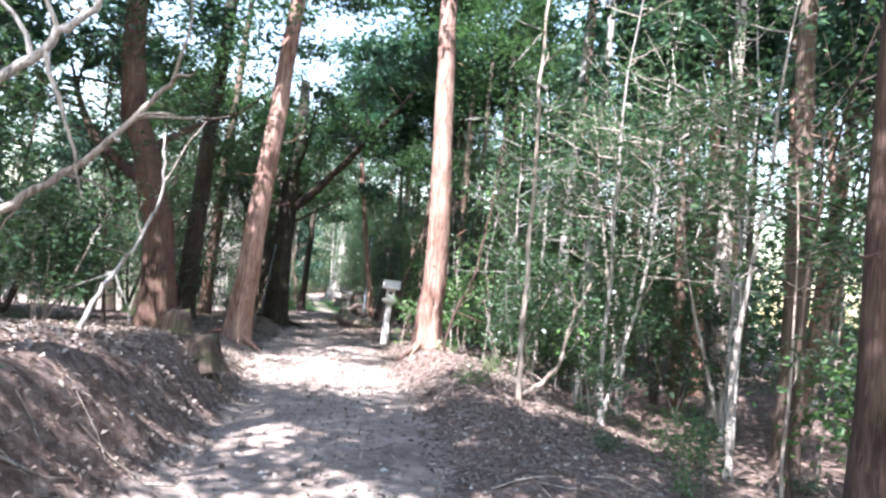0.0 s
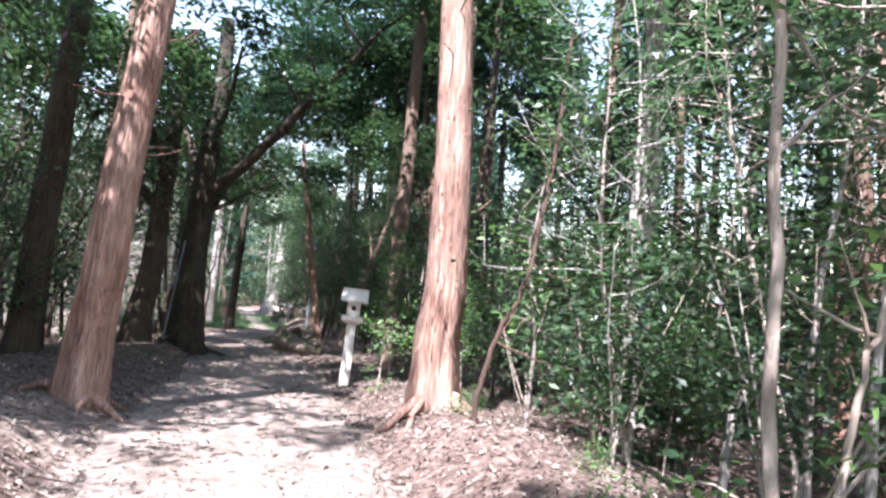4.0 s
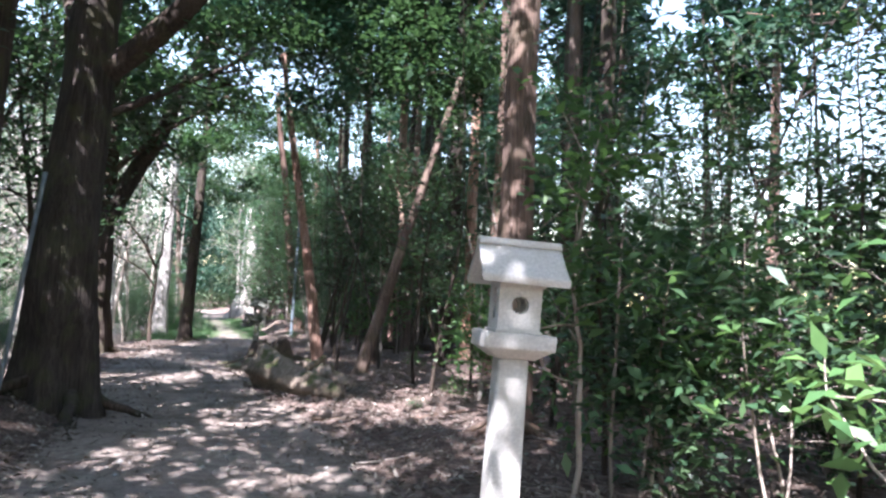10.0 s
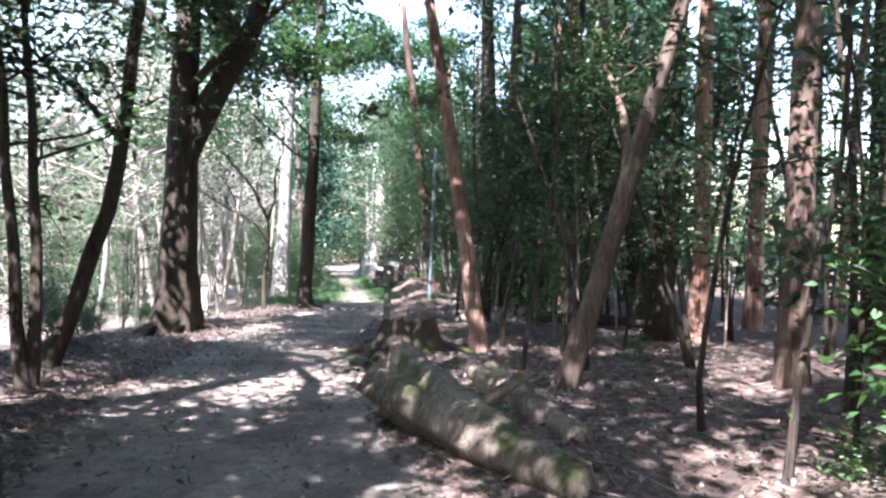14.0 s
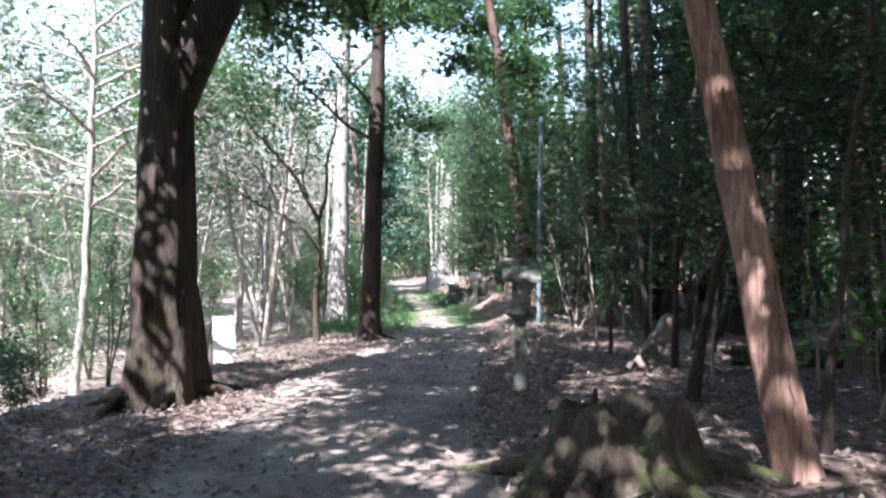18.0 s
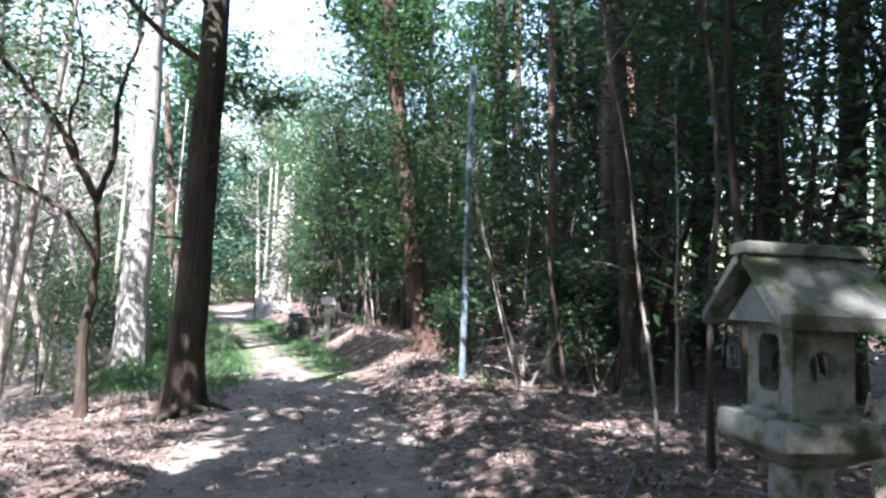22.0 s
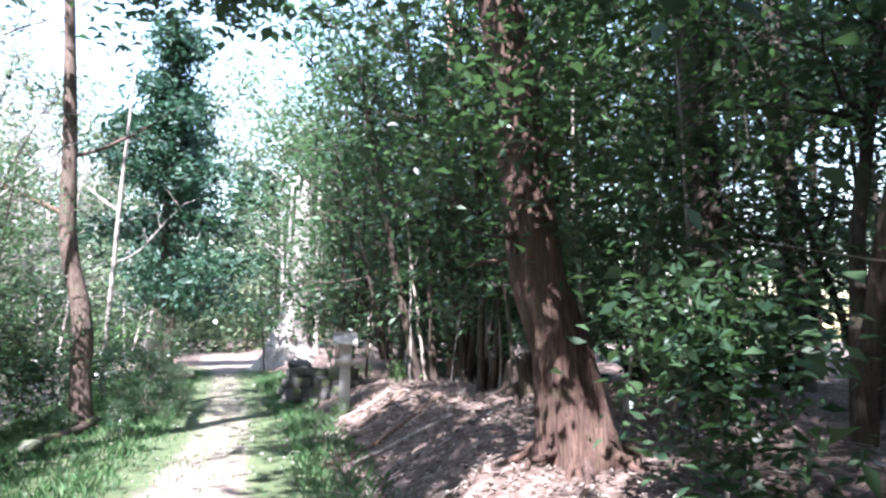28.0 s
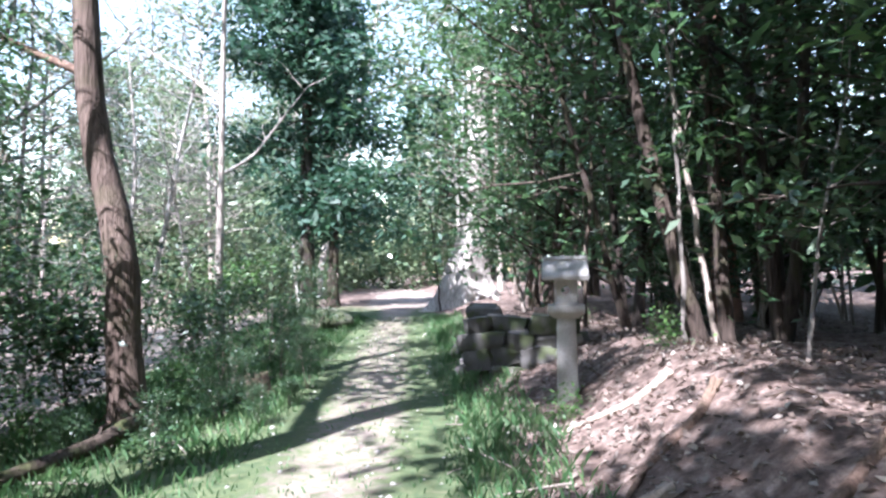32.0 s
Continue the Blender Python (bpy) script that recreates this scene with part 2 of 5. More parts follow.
def height(x, y):
    """The ground's height at a place of the plan."""
    x, y = np.asarray(x, float), np.asarray(y, float)
    level = np.interp(y, [-30, 0, 14, 22, 30, 36, 42, 48, 54, 62, 80, 120], [0.1, 0.08, 0.08, 0.02, -0.03, -0.1, -0.18, -0.26, -0.28, -0.1, 0.15, 0.8])
    side = x - path_x(y)
    right, left = side - path_half(y), -side - path_half(y)
    rim_r = np.interp(y, [0, 9, 13, 16, 20, 28, 36, 42, 46, 52, 58], [0.05, 0.12, 0.38, 0.25, 0.08, 0.12, 0.1, 0.18, 0.38, 0.62, 0.3])
    fall_r = np.interp(y, [0, 12, 18, 24, 40], [0.85, 0.95, 0.4, 0.0, -0.05])
    rim_l = np.interp(y, [0, 6, 10, 12.5, 15, 24, 30, 40, 55], [0.95, 0.85, 0.55, 0.28, 0.26, 0.2, -0.02, -0.22, -0.05])
    fall_l = np.interp(y, [0, 14, 24, 34, 60, 90], [0.0, 0.1, 0.3, 0.7, 0.8, 0.3])
    foot, crest = np.interp(y, [44, 49, 57, 62], [0.0, 0.75, 0.75, 0.2]), np.interp(y, [40, 46, 54, 62], [0.9, 1.6, 2.3, 1.4])
    z = level + rim_r * smooth(0.0, 1.0, (right - foot) / (crest - foot)) - fall_r * smooth(0.8, 5.0, right)
    z = z + rim_l * smooth(-0.1, 0.9, left) - fall_l * smooth(1.5, 6.0, left)
    off = smooth(-0.2, 0.8, np.maximum(right, left))
    z = z - 0.05 * (1 - off) + (0.03 + 0.05 * off) * waves(x, y, 2.1, 3) + (0.022 + 0.03 * off) * waves(x, y, 6.0, 4)
    far = smooth(14, 60, np.maximum(right, left))
    return z + far * 0.9 * waves(x, y, 0.09, 5)


def ground_z(x, y):
    return float(height(x, y))

# ---------------------------------------------------------------- geometry helpers
def mesh_of(name, verts, faces, mat, flat=False):
    """A mesh from an array of places and an array (or list) of corner numbers."""
    me = bpy.data.meshes.new(name)
    verts = np.asarray(verts, np.float32).reshape(-1, 3)
    if isinstance(faces, np.ndarray):
        n, k = faces.shape
        me.vertices.add(len(verts))
        me.vertices.foreach_set("co", verts.ravel())
        me.loops.add(n * k)
        me.loops.foreach_set("vertex_index", faces.astype(np.int32).ravel())
        me.polygons.add(n)
        me.polygons.foreach_set("loop_start", np.arange(0, n * k, k, dtype=np.int32))
        me.update(calc_edges=True)
    else:
        me.from_pydata(verts.tolist(), [], faces)
    me.polygons.foreach_set("use_smooth", [not flat] * len(me.polygons))
    me.materials.append(mat)
    me.validate()
    return me


def part(name, me, parent, label=""):
    ob = new(name, me)
    ob.parent = parent
    return tagged(ob, label)


def thing(name, label, category, at=None, group="", kind=""):
    ob = tagged(new(name), label, category, group, kind)
    if at is not None:
        ob.matrix_world = at
    return ob


def tube(points, radii, sides=8, rough=0.0, seed=0, flute=0, flare=1.0):
    """A tapered limb along points: its places and quads. flute: ridges round a trunk's foot, flare: how much its foot widens."""
    rnd = np.random.RandomState(seed)
    pts, radii = np.asarray(points, float), np.asarray(radii, float)
    ways = np.gradient(pts, axis=0)
    ways /= np.linalg.norm(ways, axis=1)[:, None] + 1e-9
    ref = np.array([1.0, 0, 0]) if abs(ways[0][0]) < 0.8 else np.array([0, 1.0, 0])
    verts, phase = [], rnd.uniform(0, 6.3, 4)
    ang = np.linspace(0, 2 * np.pi, sides, endpoint=False)
    run = np.r_[0, np.cumsum(np.linalg.norm(np.diff(pts, axis=0), axis=1))]
    for i, (p, w, r) in enumerate(zip(pts, ways, radii)):
        u = np.cross(w, np.cross(ref, w))
        u /= np.linalg.norm(u)
        v = np.cross(w, u)
        rr = np.full(sides, r)
        foot = np.exp(-run[i] / (2.2 * radii[0] + 1e-6))
        if flare > 1:
            rr = rr * (1 + (flare - 1) * foot)
        if flute:
            rr = rr * (1 + (0.05 + 0.28 * foot) * np.sin(flute * ang + phase[0] + 0.25 * run[i]) + (0.03 + 0.12 * foot) * np.sin((2 * flute + 1) * ang + phase[1]))
        if rough:
            rr = rr * (1 + rough * rnd.uniform(-1, 1, sides))
        verts.append(p + np.cos(ang)[:, None] * rr[:, None] * u + np.sin(ang)[:, None] * rr[:, None] * v)
    n = len(pts)
    verts = np.concatenate(verts + [pts[-1:] + ways[-1:] * radii[-1] * 0.5])
    quads = []
    for i in range(n - 1):
        for j in range(sides):
            k = (j + 1) % sides
            quads.append((i * sides + j, i * sides + k, (i + 1) * sides + k, (i + 1) * sides + j))
    tip = n * sides
    for j in range(sides):
        quads.append(((n - 1) * sides + j, (n - 1) * sides + (j + 1) % sides, tip, tip))
    return verts, quads


class Geo:
    """Gathers the pieces of one mesh."""

    def __init__(self):
        self.v, self.f, self.n = [], [], 0

    def add(self, verts, faces):
        self.v.append(np.asarray(verts, float).reshape(-1, 3))
        self.f += [tuple(dict.fromkeys(i + self.n for i in q)) for q in faces]
        self.n += len(self.v[-1])
        return self

    def mesh(self, name, mat, flat=False):
        return mesh_of(name, np.concatenate(self.v), self.f, mat, flat)


def leaves(centres, long, wide, seed, lift=0.5, droop=0.0):
    """Folded pointed leaves, four corners each, at the given places: arrays of places and quads."""
    r = np.random.RandomState(seed)
    c = np.asarray(centres, float)
    n = len(c)
    out = r.normal(size=(n, 3))
    out[:, 2] = out[:, 2] * 0.45 - droop
    out /= np.linalg.norm(out, axis=1)[:, None]
    up = r.normal(size=(n, 3)) * (1 - lift) + np.array([0, 0, 1.0]) * (lift + 0.3)
    acr = np.cross(out, up)
    acr /= np.linalg.norm(acr, axis=1)[:, None] + 1e-9
    nor = np.cross(acr, out)
    s = r.uniform(0.6, 1.25, (n, 1))
    L, W = long * s, wide * s * r.uniform(0.75, 1.15, (n, 1))
    v = np.empty((n, 4, 3))
    v[:, 0] = c
    v[:, 1] = c + out * L * 0.45 + acr * W * 0.5 + nor * W * 0.18
    v[:, 2] = c + out * L - nor * L * 0.12
    v[:, 3] = c + out * L * 0.45 - acr * W * 0.5 + nor * W * 0.18
    return v.reshape(-1, 3), np.arange(4 * n).reshape(n, 4)


def bent(rnd, start, way, length, steps=6, wander=0.25, rise=0.0):
    """A wandering line from start."""
    p, w, out = np.array(start, float), np.array(way, float), []
    w /= np.linalg.norm(w)
    out.append(p.copy())
    for _ in range(steps):
        w = w + rnd.normal(0, wander, 3) * 0.5 + np.array([0, 0, rise])
        w /= np.linalg.norm(w)
        p = p + w * length / steps
        out.append(p.copy())
    return np.array(out)


def clumps(rnd, places, per, spread):
    c = np.repeat(np.asarray(places), per, axis=0)
    return c + rnd.normal(0, 1, c.shape) * np.array(spread)


# ---------------------------------------------------------------- tree patterns, built once and copied
def broadleaf(seed, high, foot, stems, leaf, leaf_long, per, bark_mat, leaf_mat, first=0.35, reach=0.3, bare=False, limbs=11, lean=0.05):
    """A slender tree or tall shrub: (stem meshes, branch mesh, crown mesh)."""
    rnd = np.random.RandomState(seed)
    stem_meshes, branch, where = [], Geo(), []
    for s in range(stems):
        h = high * rnd.uniform(0.8, 1.05)
        way = np.array([rnd.normal(0, lean + 0.1 * (stems > 1)), rnd.normal(0, lean + 0.1 * (stems > 1)), 1])
        line = bent(rnd, (rnd.normal(0, 0.04 * (stems > 1) + 1e-6), rnd.normal(0, 0.04 * (stems > 1) + 1e-6), -0.15), way, h, 9, 0.13, 0.04)
        rad = foot * rnd.uniform(0.7, 1.0) * np.linspace(1, 0.18, len(line))
        stem_meshes.append(Geo().add(*tube(line, rad, 7, 0.06, seed + s, 0, 1.35)).mesh("stem", bark_mat))
        for b in range(limbs):
            k = rnd.uniform(first, 0.98)
            i = k * (len(line) - 1)
            p = line[int(i)] + (line[min(int(i) + 1, len(line) - 1)] - line[int(i)]) * (i % 1)
            a = rnd.uniform(0, 6.3)
            ln = high * reach * (1.15 - 0.6 * k) * rnd.uniform(0.6, 1.2)
            bl = bent(rnd, p, (math.cos(a), math.sin(a), rnd.uniform(0.1, 0.7)), ln, 4, 0.3, 0.02)
            branch.add(*tube(bl, foot * 0.32 * np.linspace(1, 0.25, len(bl)), 3))
            for t in range(3):
                q = bl[rnd.randint(2, len(bl))]
                tw = bent(rnd, q, rnd.normal(0, 1, 3) + (math.cos(a), math.sin(a), 0.3), ln * 0.45, 1, 0.3)
                branch.add(*tube(tw, foot * 0.13 * np.linspace(1, 0.3, len(tw)), 3))
                where += [tw[-1], tw[-2]]
            where += [bl[-1], bl[-2], bl[-3]]
    crown = None
    if not bare:
        spread = leaf_long * 1.7
        c = clumps(rnd, where, per, (spread, spread, spread * 0.55))
        crown = mesh_of("crown", *leaves(c, leaf_long, leaf_long * leaf, seed), leaf_mat)
    return stem_meshes, branch.mesh("branch", bark_mat), crown


def conifer(seed, high, foot, first, per, bark_mat, leaf_mat, flare=1.5, reach=0.17, boughs=32, needle=0.6):
    """A tall straight cedar: (stem meshes, branch mesh, crown mesh)."""
    rnd = np.random.RandomState(seed)
    n = 16
    zs = np.r_[-0.3, 0.0, 0.15, 0.4, 0.8, np.linspace(1.6, high, n - 5)]
    line = np.stack([0.02 * np.cumsum(rnd.normal(0, 1, n)) * (zs > 1), 0.02 * np.cumsum(rnd.normal(0, 1, n)) * (zs > 1), zs], 1)
    rad = foot * np.interp(zs, [0, high], [1, 0.15])
    trunk = Geo().add(*tube(line, rad, 12, 0.025, seed, 5, flare)).mesh("trunk", bark_mat)
    branch, where = Geo(), []
    for b in range(boughs):
        z = first + (high - first) * rnd.uniform(0, 1) ** 0.9
        a = rnd.uniform(0, 6.3)
        ln = high * reach * (1.1 - 0.85 * (z - first) / (high - first)) * rnd.uniform(0.7, 1.15)
        p = np.array([np.interp(z, zs, line[:, 0]), np.interp(z, zs, line[:, 1]), z])
        bl = bent(rnd, p, (math.cos(a), math.sin(a), rnd.uniform(-0.2, 0.25)), ln, 3, 0.16, 0.03)
        branch.add(*tube(bl, 0.09 * foot * np.linspace(1.6, 0.4, len(bl)), 3))
        where += list(bl[1:]) + [bl[i] + k * (bl[i + 1] - bl[i]) for i in range(3) for k in (0.35, 0.7)]
    c = clumps(rnd, where, per, (0.32, 0.32, 0.22))
    crown = mesh_of("crown", *leaves(c, needle, needle * 0.38, seed, 0.4, 0.35), leaf_mat)
    return [trunk], branch.mesh("branch", bark_mat), crown


def plant(name, pattern, x, y, label, category, turn=None, size=1.0, group="", lean=(0, 0), stem_name="stem", sink=0.0):
    stems, branch, crown = pattern
    turn = random.uniform(0, 360) if turn is None else turn
    base = thing(name, label, category, None, group)
    base.location = (x, y, ground_z(x, y) - sink)
    tilt = Vector((lean[0], lean[1], 1)).normalized()
    base.rotation_mode = "QUATERNION"
    base.rotation_quaternion = Vector((0, 0, 1)).rotation_difference(tilt) @ Euler((0, 0, radians(turn))).to_quaternion()
    base.scale = (size, size, size)
    for s in stems:
        part(stem_name, s, base)
    if branch:
        tagged(part("branching", branch, base), kind="stuff")
    if crown:
        part("crown", crown, base)
    return base


# ---------------------------------------------------------------- ground
def spaced(inner, step, outer):
    """Even steps inside, widening ones out to the horizon."""
    a, b = inner
    mid = list(np.arange(a, b + 1e-6, step))
    lo, hi, s = [], [], step
    p, q = a, b
    while p > -outer or q < outer:
        s *= 1.22
        p, q = p - s, q + s
        lo.append(p)
        hi.append(q)
    return np.array(lo[::-1] + mid + hi)


def build_ground():
    xs, ys = spaced((-15, 7), 0.18, 900), spaced((-4, 70), 0.22, 900)
    gx, gy = np.meshgrid(xs, ys)
    gz = height(gx, gy)
    nx, ny = len(xs), len(ys)
    idx = np.arange(nx * ny).reshape(ny, nx)
    quads = np.stack([idx[:-1, :-1], idx[:-1, 1:], idx[1:, 1:], idx[1:, :-1]], -1).reshape(-1, 4)
    me = mesh_of("ground", np.stack([gx, gy, gz], -1).reshape(-1, 3), quads, FLOOR)
    side = gx - path_x(gy)
    half = path_half(gy)
    path = 1 - smooth(half - 0.35, half + 0.45, np.abs(side))
    path = np.maximum(path, 0.95 * (1 - smooth(0, 2.6, np.abs(gy - 13.5))) * (side < 0.8) * (side > -3))
    grassy = smooth(41, 47, gy) * (1 - smooth(62, 75, gy)) * smooth(-5.5, -3.0, side) * (1 - smooth(0.9, 1.7, side))
    worn = 1 - smooth(0.25, 0.75, np.abs(side + 0.05))
    grassy = grassy * (1 - (0.75 - 0.3 * smooth(46, 50, gy)) * worn)
    path = path * (1 - 0.25 * smooth(45, 49, gy))
    # glade: dry pale soil and grass, paler still to carry its glaring sun
    glade = smooth(28, 34, gy) * (1 - smooth(70, 90, gy)) * (1 - smooth(-4.2, -2.6, side)) * smooth(-30, -22, side)
    path, grassy = np.maximum(path, 0.72 * glade), np.maximum(grassy, 0.42 * glade)
    for key, vals in (("path", path), ("grass", 0.85 * grassy)):
        a = me.attributes.new(key, "FLOAT", "POINT")
        a.data.foreach_set("value", vals.astype(np.float32).ravel())
    return tagged(new("ground", me), "forest floor of brown leaf litter with a trodden earth path", "ground", kind="structure")


build_ground()


# ---------------------------------------------------------------- stone lanterns
def box_verts(x, y, z0, z1, x1=None, y1=None):
    x1, y1 = x if x1 is None else x1, y if y1 is None else y1
    return [(-x, -y, z0), (x, -y, z0), (x, y, z0), (-x, y, z0), (-x1, -y1, z1), (x1, -y1, z1), (x1, y1, z1), (-x1, y1, z1)]


BOX = [(0, 3, 2, 1), (4, 5, 6, 7), (0, 1, 5, 4), (1, 2, 6, 5), (2, 3, 7, 6), (3, 0, 4, 7)]


def worn_block(name, verts, faces, mat, bevel=0.012, rough=0.004, seed=0):
    """A hewn block with rounded, slightly uneven edges."""
    bm = bmesh.new()
    vs = [bm.verts.new(v) for v in verts]
    for f in faces:
        bm.faces.new([vs[i] for i in f])
    bmesh.ops.recalc_face_normals(bm, faces=bm.faces)
    bmesh.ops.bevel(bm, geom=list(bm.edges), offset=bevel, segments=2, affect="EDGES", profile=0.6)
    r = random.Random(seed)
    for v in bm.verts:
        v.co += Vector((r.uniform(-1, 1), r.uniform(-1, 1), r.uniform(-1, 1))) * rough
    me = bpy.data.meshes.new(name)
    bm.to_mesh(me)
    bm.free()
    me.polygons.foreach_set("use_smooth", [True] * len(me.polygons))
    me.set_sharp_from_angle(angle=radians(38))
    me.materials.append(mat)
    return me


def pierced_wall(w, h, hole, thick, mat, seed):
    """A slab with an opening through it, in the xz plane; hole: a list of (x, z) round the opening."""
    n = len(hole)
    ring = []
    for x, z in hole:
        a = math.atan2(z - h / 2, x)
        k = min((w / 2) / max(abs(math.cos(a)), 1e-6), (h / 2) / max(abs(math.sin(a)), 1e-6))
        ring.append((k * math.cos(a), h / 2 + k * math.sin(a)))
    corners = [(sx * w / 2, h / 2 + sz * h / 2) for sx in (-1, 1) for sz in (-1, 1)]
    for cx, cz in corners:
        i = min(range(n), key=lambda j: (ring[j][0] - cx) ** 2 + (ring[j][1] - cz) ** 2)
        ring[i] = (cx, cz)
    v = []
    for yy in (-thick / 2, thick / 2):
        v += [(x, yy, z) for x, z in ring] + [(x, yy, z) for x, z in hole]
    f = []
    for i in range(n):
        j = (i + 1) % n
        f += [(i, j, n + j, n + i), (2 * n + j, 2 * n + i, 3 * n + i, 3 * n + j), (n + i, n + j, 3 * n + j, 3 * n + i), (i, 2 * n + i, 2 * n + j, j)]
    me = mesh_of("slab", v, f, mat, True)
    bm = bmesh.new()
    bm.from_mesh(me)
    bmesh.ops.recalc_face_normals(bm, faces=bm.faces)
    bm.to_mesh(me)
    bm.free()
    return me


def lantern(x, y, high, turn, mat, label, tilt=(0.0, 0.0), seed=1, post=0.092, shaft=None, wide=1.0):
    """A slim stone garden lantern: square post, flared platform, pierced fire box, gabled roof. high: its full height."""
    k = high / 1.75
    base = thing("stone_lantern", label, "stone lantern", None, "stone lanterns along the path")
    base.matrix_world = pose(x, y, ground_z(x, y) - 0.03, tilt[0], tilt[1], turn)
    pw, top = post, shaft or 1.02 * k
    part("post", worn_block("post", box_verts(pw * 1.12, pw * 1.12, -0.25, top, pw * 0.98, pw * 0.98), BOX, mat, 0.014, 0.004, seed), base)
    p = 0.222 * k * wide
    lower = worn_block("platform", box_verts(pw * 1.25, pw * 1.25, top, top + 0.07 * k, p, p) + [(-p, -p, top + 0.16 * k), (p, -p, top + 0.16 * k), (p, p, top + 0.16 * k), (-p, p, top + 0.16 * k)],
                       [(0, 3, 2, 1), (0, 1, 5, 4), (1, 2, 6, 5), (2, 3, 7, 6), (3, 0, 4, 7), (4, 5, 9, 8), (5, 6, 10, 9), (6, 7, 11, 10), (7, 4, 8, 11), (8, 9, 10, 11)], mat, 0.01, 0.003, seed + 1)
    part("platform", lower, base)
    z0, h, w, th = top + 0.16 * k, 0.31 * k, 0.27 * k * wide, 0.05 * k
    box = part("fire_box", worn_block("plinth", box_verts(w / 2 + 0.012, w / 2 + 0.012, z0 - 0.004, z0 + 0.02 * k), BOX, mat, 0.006, 0.002, seed), base)
    disc = [(0.055 * k * math.cos(a), h / 2 + 0.055 * k * math.sin(a)) for a in np.linspace(0, 2 * math.pi, 24, endpoint=False)]
    slot = []
    for a in np.linspace(0, 2 * math.pi, 24, endpoint=False):
        c, s = math.cos(a), math.sin(a)
        q = (abs(c) ** 5 + abs(s) ** 5) ** (-1 / 5)
        slot.append((0.055 * k * q * c, h * 0.52 + 0.098 * k * q * s))
    round_slab, slot_slab = pierced_wall(w, h, disc, th, mat, seed), pierced_wall(w - 2 * th, h, slot, th, mat, seed)
    for a, slab, off in ((0, round_slab, w / 2 - th / 2), (180, round_slab, w / 2 - th / 2), (90, slot_slab, w / 2 - th / 2), (270, slot_slab, w / 2 - th / 2)):
        s = part("wall_slab", slab, box)
        s.matrix_basis = pose(0, 0, 0, 0, 0, a) @ pose(0, -off, z0 + 0.018 * k)
    zr = z0 + h + 0.005
    ex, ey, hr, t = 0.275 * k * wide, 0.25 * k * wide, 0.2 * k, 0.05 * k
    gx, gy = 0.2 * k * wide, 0.19 * k * wide
    gable = [(-gx, -gy, zr), (gx, -gy, zr), (gx, gy, zr), (-gx, gy, zr), (-gx, 0, zr + 0.8 * hr), (gx, 0, zr + 0.8 * hr)]
    roof = part("roof", worn_block("gable", gable, [(0, 3, 2, 1), (0, 1, 5, 4), (2, 3, 4, 5), (0, 4, 3), (1, 2, 5)], mat, 0.006, 0.002, seed + 2), base, "gabled roof of sloping slabs")
    for side in (-1, 1):
        low, high_z = zr - 0.02 * k, zr + hr
        slab = [(-ex, side * ey, low), (ex, side * ey, low), (ex, 0.012 * side, high_z), (-ex, 0.012 * side, high_z)]
        slab += [(-ex, side * ey * 1.03, low + t), (ex, side * ey * 1.03, low + t), (ex * 0.97, 0.012 * side, high_z + t), (-ex * 0.97, 0.012 * side, high_z + t)]
        part("slope", worn_block("slope", slab, BOX, mat, 0.012, 0.004, seed + 3 + side), roof)
    part("ridge", worn_block("ridge", [(a, b, c + zr + hr + 0.55 * t) for a, b, c in box_verts(ex * 0.99, 0.06 * k, 0, 0.045 * k, ex * 0.97, 0.045 * k)], BOX, mat, 0.01, 0.003, seed), roof)
    return base


lantern(-1.575, 19.2, 1.60, 1, STONE_PALE, "pale grey granite lantern on a square post, leaning slightly", (0.5, 2.4), 3, 0.088, 1.20)
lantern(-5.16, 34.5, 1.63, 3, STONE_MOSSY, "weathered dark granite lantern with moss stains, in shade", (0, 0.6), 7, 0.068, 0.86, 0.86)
lantern(-7.53, 53.5, 1.40, 3, STONE_GREY, "grey granite lantern beside a dry stone wall and grass", (0, 0), 11)

